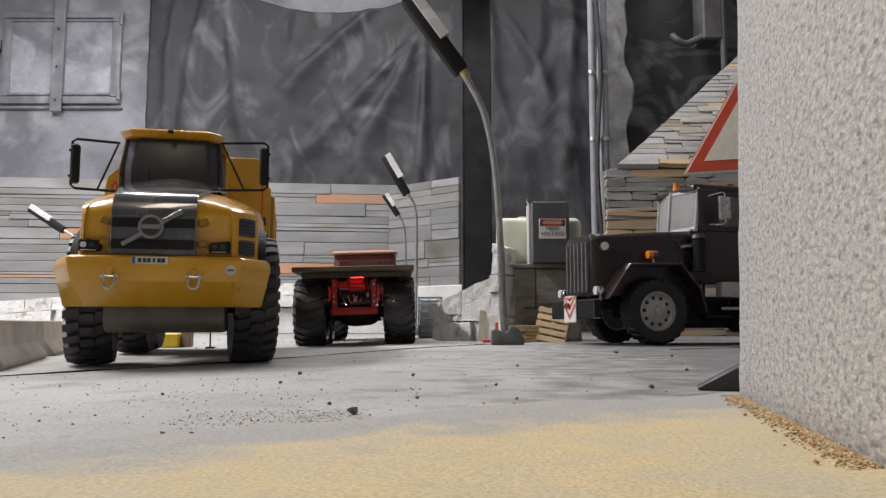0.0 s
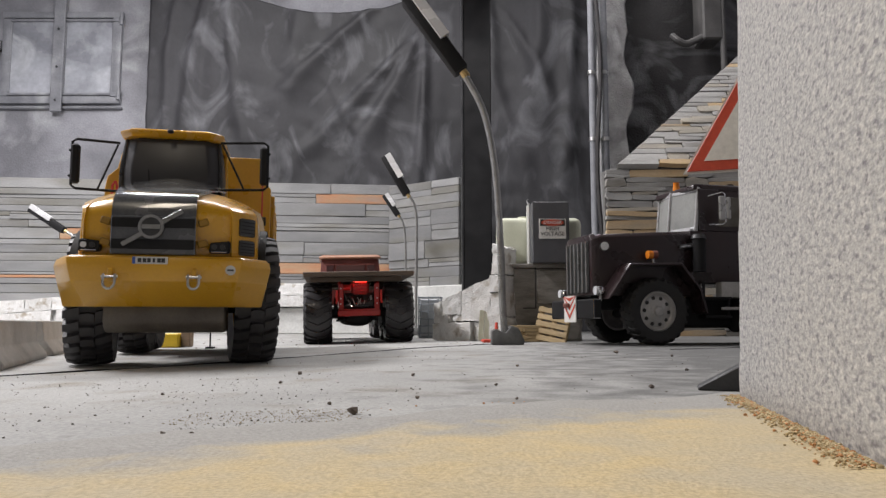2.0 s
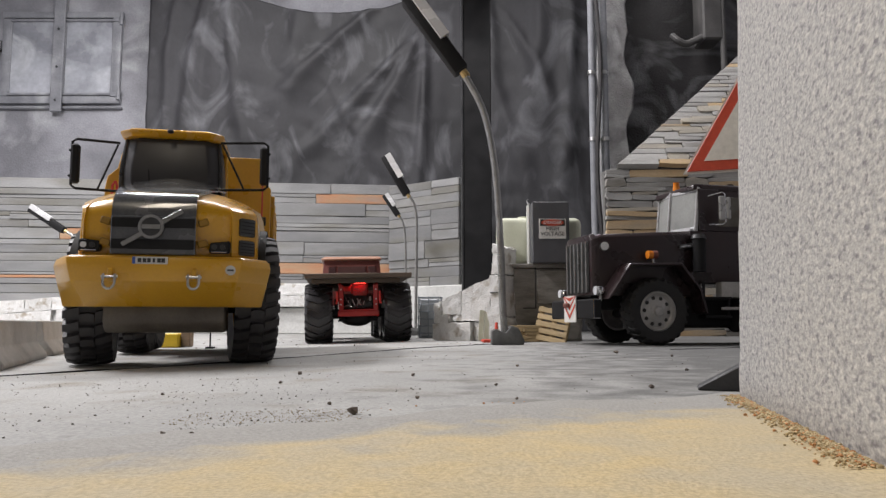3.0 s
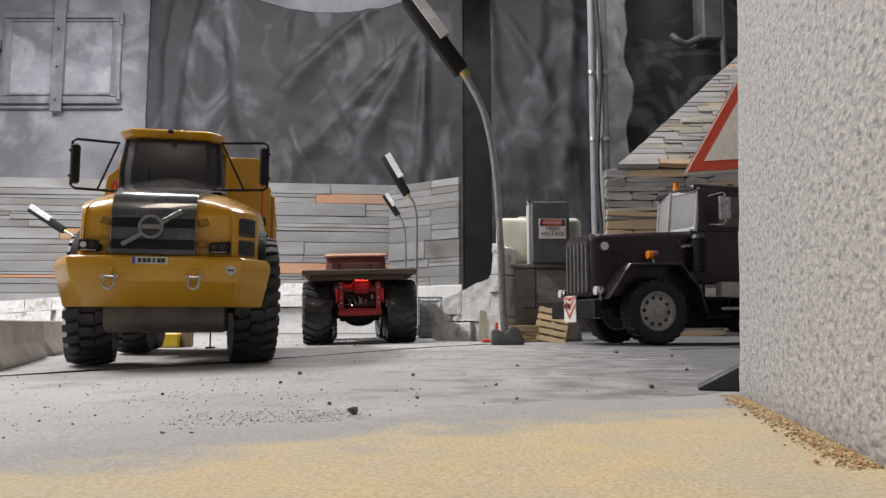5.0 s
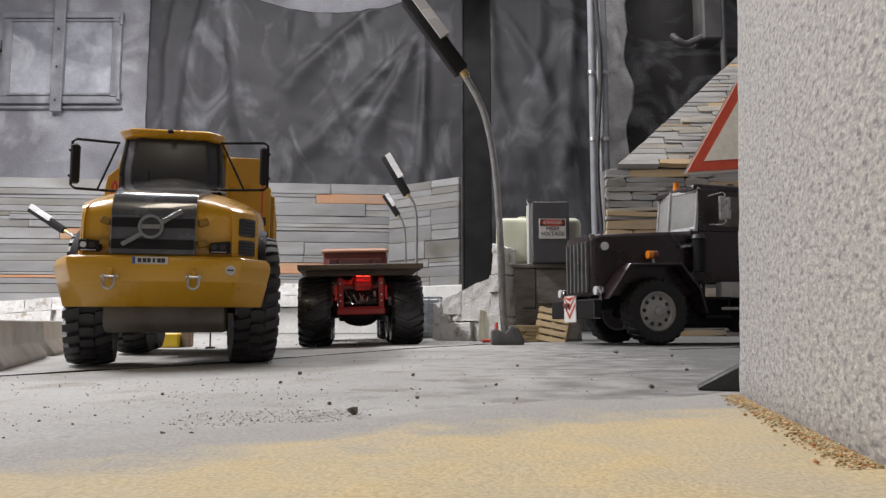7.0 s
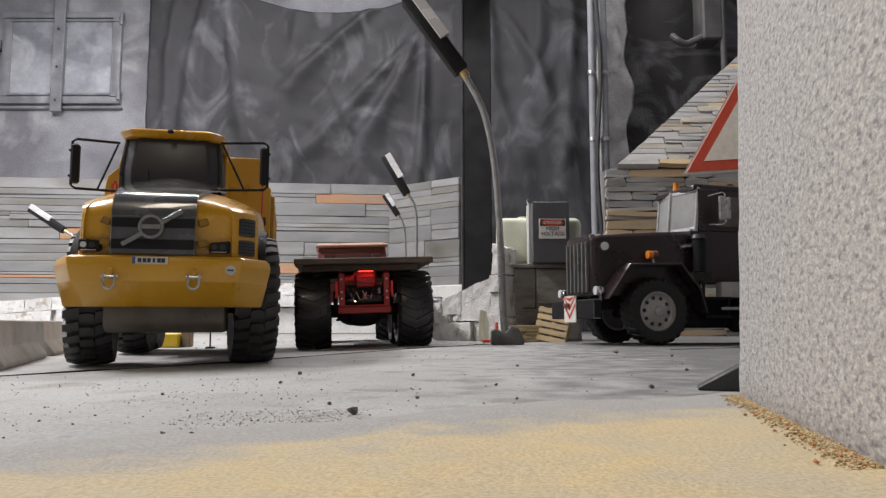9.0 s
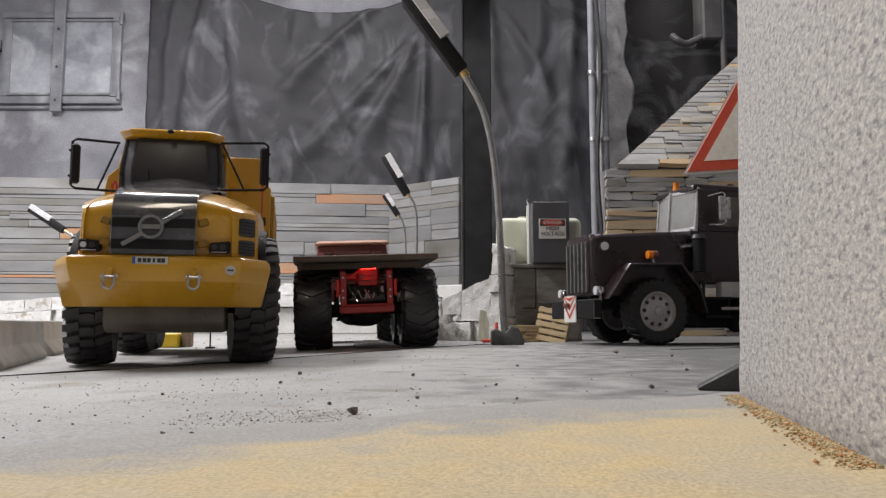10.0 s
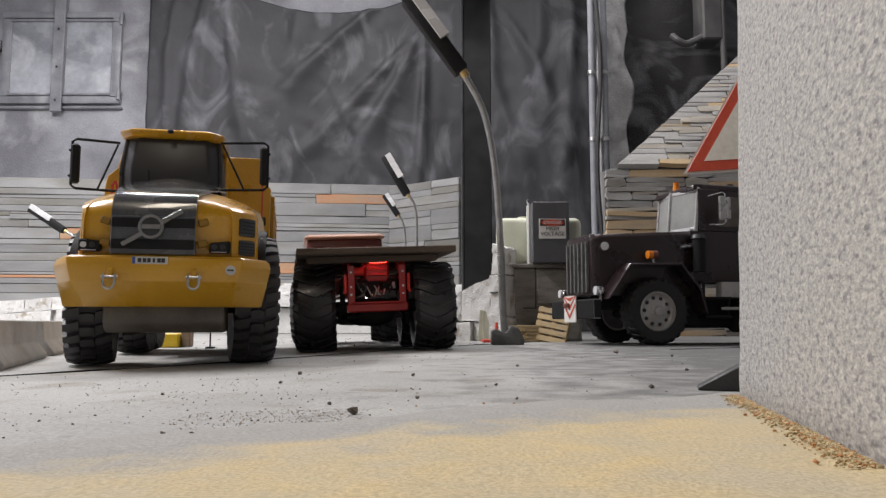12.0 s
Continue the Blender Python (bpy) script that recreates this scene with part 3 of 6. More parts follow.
def rim_mesh(name, r, w, material, holes=8, dish=0.3):
    bm = bmesh.new()
    lathe(bm, [(r, -w * 0.45), (r, w * 0.45), (r * 0.9, w * 0.45), (r * 0.84, w * 0.1), (r * 0.5, w * dish), (r * 0.2, w * dish), (r * 0.2, w * dish - 0.004), (r * 0.5, w * dish - 0.004), (r * 0.80, w * 0.1 - 0.005), (r * 0.86, -w * 0.45)], "x", 28)
    lathe(bm, [(0.0008, w * dish + 0.003), (r * 0.22, w * dish + 0.003), (r * 0.25, w * dish - 0.003), (0.0008, w * dish - 0.003)], "x", 16)
    for k in range(holes):
        a = 2 * math.pi * k / holes
        cyl(bm, (w * dish - 0.001, r * 0.36 * math.cos(a), r * 0.36 * math.sin(a)), (w * dish + 0.002, r * 0.36 * math.cos(a), r * 0.36 * math.sin(a)), r * 0.045, 6)
    mesh = bpy.data.meshes.new(name)
    bm.normal_update()
    bm.to_mesh(mesh)
    bm.free()
    mesh.shade_smooth()
    mesh.set_sharp_from_angle(angle=radians(30))
    mesh.materials.append(material)
    return mesh


M_CABROOF = surf("orange_brown_roof", (0.27, 0.125, 0.075), (0.33, 0.165, 0.10), 0.4, scale=20, bump=0.1)
M_CABRED = surf("brown_red_cab", (0.13, 0.035, 0.03), (0.17, 0.05, 0.04), 0.4, scale=20, bump=0.08)
M_BED = surf("grey_brown_boards", (0.075, 0.054, 0.040), (0.12, 0.090, 0.068), 0.8, scale=30, fine=200, bump=0.5, stretch=(0.3, 1, 3), per_object=0.2)
M_WIRE = surf("pale_wire", (0.34, 0.34, 0.34), (0.42, 0.42, 0.42), 0.5)
M_CHROMEBIT = surf("bright_metal", (0.7, 0.7, 0.7), (0.8, 0.8, 0.8), 0.2, 1.0, scale=60)
M_REDLAMP = glowing("red_working_light", (1.0, 0.03, 0.02), 17.0)
M_FATTYRE = surf("worn_black_rubber", (0.020, 0.018, 0.020), (0.030, 0.028, 0.030), 0.34, scale=60, fine=500, bump=0.2, coat=0.15)
M_SPARK = glowing("small_led", (1.0, 0.85, 0.8), 6.0)


def build_red():
    truck = thing("red_truck", pose(-0.15, 1.3, 0), "red model chassis truck with wide tyres, boards and brown cab", "truck")
    # ladder frame
    for s in (-1, 1):
        part("frame_rail", box(bmesh.new(), (s * 0.036, 0.30, 0.092), (0.008, 0.66, 0.022), 0.001), M_RED, truck)
    # open red portal at the tail: two deep cheeks, a low beam and a header
    for s in (-1, 1):
        bm = bmesh.new()
        prism(bm, [(-0.045, 0.052), (-0.034, 0.052), (-0.034, 0.092), (0.010, 0.112), (0.060, 0.112), (0.060, 0.126), (-0.030, 0.126), (-0.045, 0.112)], s * 0.036 - 0.002, s * 0.036 + 0.002, "yz", 0.0008)
        side = part("tail_plate", bm, M_RED, truck)
        part("flange", box(bmesh.new(), (s * 0.0335, -0.0445, 0.084), (0.009, 0.003, 0.058), 0.0008), M_RED, side)
        part("tow_eye", box(bmesh.new(), (s * 0.0415, -0.046, 0.090), (0.004, 0.005, 0.022), 0.001), M_REDLIT, side)
        for z in (0.075, 0.085, 0.104):
            part("bolt", cyl(bmesh.new(), (s * 0.034, -0.0475, z), (s * 0.034, -0.045, z), 0.0014, 8), M_STEEL, side)
    beam = part("tail_beam", box(bmesh.new(), (0, -0.042, 0.0575), (0.080, 0.010, 0.011), 0.0015), M_RED, truck)
    part("beam_lip", box(bmesh.new(), (0, -0.0475, 0.0640), (0.070, 0.003, 0.0025), 0.0006), M_RED, beam)
    part("top_beam", box(bmesh.new(), (0, -0.034, 0.1225), (0.070, 0.005, 0.006), 0.001), M_RED, truck)
    # gearbox housing between the rails, with ribs
    bm = bmesh.new()
    box(bm, (0.004, 0.016, 0.106), (0.034, 0.060, 0.032), 0.003)
    g = part("gearbox", bm, M_RED, truck)
    for k in range(4):
        part("rib", box(bmesh.new(), (0.004, -0.0155, 0.0945 + 0.0072 * k), (0.026, 0.004, 0.0028), 0.0008), M_RED, g)
    part("motor", cyl(bmesh.new(), (-0.030, -0.010, 0.107), (-0.014, -0.010, 0.107), 0.0055, 16), M_REDLIT, g, "bright red motor can")
    part("motor_clip", box(bmesh.new(), (-0.016, -0.016, 0.111), (0.012, 0.003, 0.003), 0.0006, rot=Euler((0, radians(-35), 0)).to_matrix()), M_REDLIT, g)
    part("servo", box(bmesh.new(), (0.026, -0.022, 0.0880), (0.011, 0.012, 0.016), 0.001), M_BLACK, truck, "black servo")
    part("servo_plug", box(bmesh.new(), (0.024, -0.031, 0.0885), (0.005, 0.004, 0.005), 0.0006), M_WIRE, truck, "white plug")
    part("lamp", box(bmesh.new(), (0.004, -0.0285, 0.1180), (0.024, 0.004, 0.002), 0.0006), M_REDLAMP, truck, "small red working light")
    part("led", bmesh_ball((-0.014, -0.040, 0.0705), 0.0011), M_SPARK, truck, "tiny white led")
    bm = bmesh.new()
    box(bm, (0.0, 0.01, 0.085), (0.062, 0.05, 0.024), 0.002)
    box(bm, (0.0, 0.0, 0.069), (0.062, 0.03, 0.016), 0.002)
    box(bm, (-0.02, -0.02, 0.085), (0.018, 0.02, 0.012), 0.002)
    box(bm, (0.018, -0.022, 0.086), (0.02, 0.016, 0.014), 0.002)
    part("control_unit", bm, M_BLACK, truck, "black electronics")
    for pts in ([(-0.012, -0.032, 0.094), (-0.008, -0.036, 0.084), (-0.004, -0.034, 0.079), (0.0, -0.036, 0.088), (-0.002, -0.03, 0.095)],
                [(0.004, -0.032, 0.093), (0.002, -0.037, 0.086), (0.008, -0.035, 0.08), (0.012, -0.03, 0.09)],
                [(-0.026, -0.03, 0.08), (-0.016, -0.036, 0.083), (-0.02, -0.03, 0.09), (-0.012, -0.028, 0.094)]):
        part("wire", tube(bmesh.new(), pts, 0.0009, 6, 5), M_WIRE, truck)
    for k, pts in enumerate(([(-0.03, -0.028, 0.11), (-0.026, -0.036, 0.10), (-0.022, -0.034, 0.09)], [(0.03, -0.03, 0.108), (0.026, -0.037, 0.098), (0.028, -0.036, 0.086)], [(-0.03, -0.036, 0.080), (-0.01, -0.040, 0.078), (0.01, -0.038, 0.081), (0.03, -0.036, 0.079)],
                             [(0.014, -0.034, 0.100), (0.02, -0.040, 0.092), (0.016, -0.038, 0.084)], [(-0.018, -0.036, 0.098), (-0.014, -0.042, 0.09), (-0.022, -0.04, 0.082)])):
        part("cable", tube(bmesh.new(), pts, 0.0013, 6, 5), M_BLACK if k % 2 else M_RUBBER, truck)
    part("battery", box(bmesh.new(), (0.012, -0.026, 0.0825), (0.03, 0.01, 0.011), 0.001), M_DARKGREY, truck)
    for x, z in ((-0.006, 0.0815), (0.001, 0.083), (-0.016, 0.0805)):
        part("bulb", bmesh_ball((x, -0.039, z), 0.0016), M_CHROMEBIT, truck)
    for s in (-1, 1):
        part("link_rod", tube(bmesh.new(), [(s * 0.026, -0.02, 0.062), (s * 0.030, 0.10, 0.066)], 0.0022, 8), M_STEEL, truck)
        part("shock", cyl(bmesh.new(), (s * 0.043, -0.012, 0.060), (s * 0.043, -0.012, 0.088), 0.0035, 12), M_BLACK, truck)
        part("tail_light", box(bmesh.new(), (s * 0.0425, -0.049, 0.078), (0.004, 0.003, 0.004), 0.0008), M_REDLIT, truck)
    part("connector", box(bmesh.new(), (0.022, -0.034, 0.093), (0.007, 0.006, 0.006), 0.0008), M_WIRE, truck)
    # axles with differentials
    axles = (0.0, 0.12, 0.37, 0.49)
    for y in axles:
        bm = bmesh.new()
        cyl(bm, (-0.06, y, 0.0592), (0.06, y, 0.0592), 0.0085, 12)
        bmesh.ops.create_uvsphere(bm, u_segments=16, v_segments=10, radius=0.0165, matrix=pose(0, y, 0.049) @ Matrix.Diagonal((1.8, 1, 1, 1)))
        for s in (-1, 1):
            cyl(bm, (s * 0.03, y - 0.012, 0.044), (s * 0.03, y - 0.012, 0.068), 0.004, 8)
            box(bm, (s * 0.03, y - 0.008, 0.0455), (0.014, 0.02, 0.005), 0.001)
        part("axle", bm, M_BLACK, truck)
    wheels = []
    tyre = tyre_mesh("tyre", 0.0597, 0.053, 22, 0.0024, -0.6, 0.88, material=M_FATTYRE)
    rim = rim_mesh("rim", 0.031, 0.05, M_WIRE)
    for y in axles:
        for s in (-1, 1):
            wheel = new("wheel")
            wheel.parent = truck
            wheel.empty_display_size = 0.01
            base = Vector((s * 0.077, y, 0.0592))
            wheel.matrix_local = Matrix.Translation(base)
            shared("tyre", tyre, wheel, pose(0, 0, 0))
            shared("rim", rim, wheel, pose(0, 0, 0, 0, 0, 0 if s > 0 else 180))
            wheels.append((wheel, base, y > 0.3))
    # boards of the bed lie across the frame
    for y, z, w, h in ((-0.035, 0.1305, 0.206, 0.0085), (0.035, 0.1305, 0.203, 0.0085), (0.105, 0.1305, 0.205, 0.0085), (0.175, 0.1305, 0.202, 0.0085), (0.245, 0.1305, 0.205, 0.0085), (0.315, 0.1305, 0.203, 0.0085)):
        part("board", rough_up(box(bmesh.new(), (0, y, z), (w, 0.066, h), 0.001), 0.0004, 60, int(y * 100)), M_BED, truck)
    for y, w in ((-0.035, 0.172), (0.06, 0.176), (0.165, 0.172), (0.24, 0.176), (0.32, 0.172)):
        part("cross_beam", box(bmesh.new(), (-0.004, y, 0.1215), (w, 0.018, 0.0085), 0.001), M_BED, truck)
    # cab
    bm = bmesh.new()
    ring = lambda z, hw, y0, y1: [(-hw, y0, z), (hw, y0, z), (hw, y1, z), (-hw, y1, z)]
    loft(bm, [ring(0.085, 0.075, 0.45, 0.57), ring(0.15, 0.077, 0.447, 0.575), ring(0.202, 0.073, 0.452, 0.56)])
    bmesh.ops.bevel(bm, geom=bm.edges[:], offset=0.003, segments=2, affect="EDGES", profile=0.5)
    cab = part("cab", bm, M_CABRED, truck, "brown-red cab")
    bm = bmesh.new()
    loft(bm, [ring(0.202, 0.078, 0.443, 0.572), ring(0.207, 0.0785, 0.442, 0.573), ring(0.2125, 0.070, 0.45, 0.565)])
    bmesh.ops.bevel(bm, geom=bm.edges[:], offset=0.002, segments=2, affect="EDGES", profile=0.5)
    part("roof", bm, M_CABROOF, cab, "orange-brown roof")
    for x, w in ((0, 0.072), (-0.051, 0.018), (0.051, 0.018)):
        bm = bmesh.new()
        box(bm, (x, 0.4465, 0.174), (w + 0.006, 0.004, 0.030), 0.0018)
        fr = part("window", bm, M_CABRED, cab)
        part("pane", box(bmesh.new(), (x, 0.4442, 0.174), (w, 0.002, 0.024), 0.0009), M_BLINDPANE, fr, "dull brown pane")
    for ob in truck.children:
        if ob.name.split(".")[0] in ("wire", "cable", "battery", "bulb", "connector"):
            ob.location.z -= 0.008
    return truck, wheels


def bmesh_ball(c, r, u=12, v=8):
    bm = bmesh.new()
    bmesh.ops.create_uvsphere(bm, u_segments=u, v_segments=v, radius=r, matrix=Matrix.Translation(c))
    return bm


M_BLINDPANE = surf("dull_pane", (0.07, 0.03, 0.03), (0.10, 0.045, 0.04), 0.3, scale=15, bump=0.02)
M_REDLIT = surf("bright_red_paint", (0.7, 0.03, 0.025), (0.75, 0.05, 0.04), 0.35, scale=30, bump=0.05)
red_truck, red_wheels = build_red()


# ---- the yellow articulated hauler ----
M_CABGLASS = surf("tinted_glass", (0.026, 0.025, 0.027), (0.038, 0.036, 0.037), 0.42, scale=10, bump=0.0, spread=0.02)
M_INNER = surf("dark_interior", (0.05, 0.045, 0.045), (0.08, 0.075, 0.07), 0.7, scale=30)
M_CHROME = surf("chrome", (0.75, 0.75, 0.76), (0.8, 0.8, 0.8), 0.14, 1.0, scale=60, bump=0.05)
M_LENS = surf("lamp_lens", (0.55, 0.56, 0.58), (0.65, 0.66, 0.68), 0.1, scale=90, bump=0.2)
M_PLATE = surf("white_plate", (0.50, 0.50, 0.49), (0.56, 0.56, 0.55), 0.4, scale=60, bump=0.05)
M_INK = surf("black_ink", (0.02, 0.02, 0.02), (0.03, 0.03, 0.03), 0.5, scale=60, bump=0.0)
M_BLUE = surf("blue_ink", (0.04, 0.09, 0.30), (0.05, 0.10, 0.34), 0.5, scale=60, bump=0.0)
M_GRILLE = surf("grille_grey", (0.06, 0.061, 0.064), (0.08, 0.082, 0.085), 0.22, coat=1.0, scale=30, bump=0.06)
M_BADGE = surf("badge_grey", (0.2, 0.2, 0.2), (0.26, 0.26, 0.26), 0.35, 0.3, scale=60, bump=0.03)
M_REDROD = surf("red_rod", (0.5, 0.03, 0.03), (0.55, 0.05, 0.04), 0.45, scale=60)
M_WHITEBALL = surf("white_knob", (0.85, 0.8, 0.78), (0.9, 0.86, 0.84), 0.4, scale=60, bump=0.0)


def block_tyre(name, r, w):
    """A dump truck's tyre: rows of staggered blocks round a carcass."""
    bm = bmesh.new()
    rr = r - 0.0042
    lathe(bm, [(r * 0.56, -w * 0.40), (r * 0.72, -w * 0.5), (rr * 0.88, -w * 0.5), (rr * 0.98, -w * 0.42), (rr, -w * 0.2), (rr, w * 0.2), (rr * 0.98, w * 0.42), (rr * 0.88, w * 0.5), (r * 0.72, w * 0.5), (r * 0.56, w * 0.40)], "x", 44)
    n = 30
    step = 2 * math.pi / n
    for k in range(n):
        for u0, u1, off, slope in ((-0.5, -0.17, 0.0, 0.9), (-0.15, 0.15, 0.5, 0.5), (0.17, 0.5, 0.3, -0.9)):
            rows = []
            for u in (u0, (u0 + u1) / 2, u1):
                a = step * (k + off + slope * (abs(u) - 0.2))
                da = step * 0.36
                edge = abs(u) > 0.45
                top, bot = (r * 0.965, rr * 0.85) if edge else (r, rr * 0.95)
                rows.append([(u * w * (1.03 if edge else 1), q * math.cos(g), q * math.sin(g)) for q, g in ((bot, a - da), (top, a - da * 0.8), (top, a + da * 0.8), (bot, a + da))])
            loft(bm, rows)
    mesh = bpy.data.meshes.new(name)
    bm.normal_update()
    bm.to_mesh(mesh)
    bm.free()
    mesh.shade_smooth()
    mesh.set_sharp_from_angle(angle=radians(30))
    mesh.materials.append(M_RUBBER)
    return mesh


def soft_edges(bm, offset, seg=2, angle=20):
    edges = [e for e in bm.edges if len(e.link_faces) == 2 and e.calc_face_angle() > radians(angle)]
    bmesh.ops.bevel(bm, geom=edges, offset=offset, segments=seg, affect="EDGES", profile=0.5)
    return bm


def letters(text, size, material, parent, m, name="lettering", depth=0.0003):
    data = bpy.data.curves.new(name, "FONT")
    data.body, data.size, data.extrude, data.align_x, data.align_y = text, size, depth, "CENTER", "CENTER"
    data.materials.append(material)
    ob = new(name, data)
    ob.parent = parent
    ob.matrix_local = m
    return ob


def build_hauler():
    h = thing("articulated_hauler", pose(-0.2720, 0.742, -0.003, 0, 0, 12), "yellow model articulated hauler with dark grey bonnet stripe", "dump truck")
    # front wheels
    tyre = block_tyre("tyre", 0.0645, 0.040)
    rim = rim_mesh("rim", 0.0355, 0.036, M_YELLOW)
    for x, y in ((-0.0765, 0), (0.0775, 0), (-0.0765, 0.285), (0.0775, 0.285), (-0.0765, 0.42), (0.0775, 0.42)):
        w = new("wheel")
        w.parent = h
        w.matrix_local = pose(x + (0.004 if y == 0 and x < 0 else 0) - (0.07 * (y - 0.15) if y else 0), y, 0.0645, 0, 0, 8 if y == 0 else 0) @ pose(0, 0, 0, 17 * (1 + x * 40), 0, 0)
        shared("tyre", tyre, w, pose(0, 0, 0))
        shared("rim", rim, w, pose(0, 0, 0, 0, 0, 0 if x > 0 else 180))
    bm = bmesh.new()
    for y in (0.0, 0.285, 0.42):
        bmesh.ops.create_cube(bm, size=1, matrix=pose(0, y, 0.062) @ Matrix.Diagonal((0.12, 0.03, 0.024, 1)))
    box(bm, (0, 0.2, 0.085), (0.05, 0.5, 0.03), 0.003)
    part("chassis", bm, M_BLACK, h, "black chassis and axles")
    part("skid_plate", soft_edges(prism(bmesh.new(), [(-0.063, 0.058), (-0.02, 0.058), (-0.02, 0.031), (-0.054, 0.031), (-0.063, 0.040)], -0.051, 0.056, "yz"), 0.003), M_SKID, h, "dark underside plate")
    # bumper prow
    def ring(z, hf, yf, hs, ys, yb):
        c = 0.0030
        return [(c - hf, yf + 0.006, z), (c - hf * 0.5, yf + 0.0015, z), (c + hf * 0.45, yf + 0.0015, z), (c + hf * 0.92, yf + 0.006, z), (c + hs, ys, z), (c + hs, yb, z), (c - hs, yb, z), (c - hs, ys, z)]
    bm = loft(bmesh.new(), [ring(0.0965, 0.0760, -0.108, 0.0925, -0.070, -0.066), ring(0.0900, 0.0750, -0.109, 0.0940, -0.072, -0.066), ring(0.0760, 0.0715, -0.108, 0.0910, -0.071, -0.066), ring(0.0545, 0.0640, -0.084, 0.0860, -0.068, -0.062)])
    bumper = part("bumper", soft_edges(bm, 0.0010, 2, 12), M_YELLOW, h)
    bm = loft(bmesh.new(), [ring(0.0965, 0.0750, -0.1065, 0.0910, -0.0690, -0.060), ring(0.0985, 0.0740, -0.105, 0.0900, -0.0680, -0.060)])
    part("bumper_lip", soft_edges(bm, 0.0006, 1), M_YELLOW, bumper)
    for x in (-0.0355, 0.0330):
        part("hook_mount", box(bmesh.new(), (x, -0.1085, 0.0815), (0.0045, 0.005, 0.011), 0.001), M_YELLOW, bumper)
        part("shackle", tube(bmesh.new(), [(x - 0.0045, -0.112, 0.0815), (x - 0.0045, -0.114, 0.0735), (x - 0.002, -0.1145, 0.0695), (x + 0.002, -0.1145, 0.0695), (x + 0.0045, -0.114, 0.0735), (x + 0.0045, -0.112, 0.0815)], 0.0011, 8, 4), M_STEEL, bumper, "steel shackle")
        part("pin", cyl(bmesh.new(), (x - 0.0065, -0.1115, 0.0795), (x + 0.0065, -0.1115, 0.0795), 0.0012, 8), M_STEEL, bumper)
    plate = part("number_plate", box(bmesh.new(), (-0.0040, -0.1072, 0.0940), (0.0292, 0.0012, 0.0064), 0.0004), M_PLATE, bumper, "white number plate with dark bars")
    part("plate_band", box(bmesh.new(), (-0.0172, -0.1080, 0.0940), (0.0024, 0.0006, 0.006)), M_BLUE, plate)
    for x, w in ((-0.0095, 0.003), (-0.0055, 0.003), (-0.0018, 0.0028), (0.0022, 0.002), (0.0064, 0.003), (0.0098, 0.003)):
        part("bar", box(bmesh.new(), (x - 0.0030, -0.1080, 0.0940), (w, 0.0006, 0.0036)), M_INK, plate)
    for x, w in ((0.0630, 0.0044),):
        badge = part("round_sticker", cyl(bmesh.new(), (x, -0.1045, 0.0865), (x, -0.100, 0.0865), w, 24), M_PLATE, bumper, "round white sticker")
        part("bar", box(bmesh.new(), (x, -0.1047, 0.0865), (0.0055, 0.0004, 0.0016)), M_INK, badge)
    # bonnet: a rounded nose that widens and rises to the cab
    def hood_ring(y, hw, zt, zb, crown, pinch=0.0):
        n = 15
        yy = y + 0.012 if y < -0.05 else y
        pts = [(-hw - pinch, yy, zb), (-hw - pinch * 0.5, yy, (zb + zt) / 2 - 0.004)]
        for i in range(n):
            u = -1 + 2 * i / (n - 1)
            pts.append((u * hw, y + 0.012 * u * u if y < -0.05 else y, zt - crown * abs(u) ** 2.6))
        pts += [(hw + pinch * 0.5, yy, (zb + zt) / 2 - 0.004), (hw + pinch, yy, zb)]
        return pts
    bm = loft(bmesh.new(), [hood_ring(-0.1, 0.064, 0.133, 0.099, 0.001, 0.002), hood_ring(-0.0985, 0.0652, 0.141, 0.099, 0.003, 0.002), hood_ring(-0.0955, 0.0662, 0.1475, 0.099, 0.005, 0.002), hood_ring(-0.088, 0.068, 0.153, 0.099, 0.008, 0.002), hood_ring(-0.0765, 0.0697, 0.158, 0.099, 0.011, 0.002), hood_ring(-0.04, 0.0755, 0.168, 0.099, 0.015, 0.002), hood_ring(0.02, 0.083, 0.178, 0.10, 0.022, 0.003), hood_ring(0.055, 0.086, 0.180, 0.10, 0.026, 0.003)])
    hood = part("bonnet", bm, M_YELLOW, h)
    hood.data.set_sharp_from_angle(angle=radians(50))
    # dark stripe over the nose and the bonnet's top
    rows = []
    for y, z, crown in ((-0.1020, 0.127, 0), (-0.1012, 0.1355, 0), (-0.0996, 0.1428, 0), (-0.0966, 0.1492, 0), (-0.0890, 0.1547, 0), (-0.0770, 0.1597, 0), (-0.04, 0.1696, 0.001), (-0.018, 0.1750, 0.003), (0.0, 0.1780, 0.007), (0.018, 0.1800, 0.0105), (0.036, 0.1810, 0.0125)):
        hw = 0.0352 + max(0, (y + 0.09)) * 0.115
        arch = [(u * hw, y, z + 0.0004 + crown * (1 - u * u)) for u in (-1, -0.75, -0.5, -0.25, 0, 0.25, 0.5, 0.75, 1)]
        rows.append([(p[0] - 0.0030, p[1], p[2]) for p in [(-hw, y + 0.0008, z - 0.0035)] + arch + [(hw, y + 0.0008, z - 0.0035)]])
    stripe = part("bonnet_stripe", loft(bmesh.new(), rows), M_GRILLE, hood, "glossy dark grey stripe")
    stripe.data.set_sharp_from_angle(angle=radians(60))
    grille = part("grille", box(bmesh.new(), (-0.003, -0.1, 0.1165), (0.0705, 0.006, 0.034), 0.001), M_GRILLE, hood, "dark grey grille with a round badge")
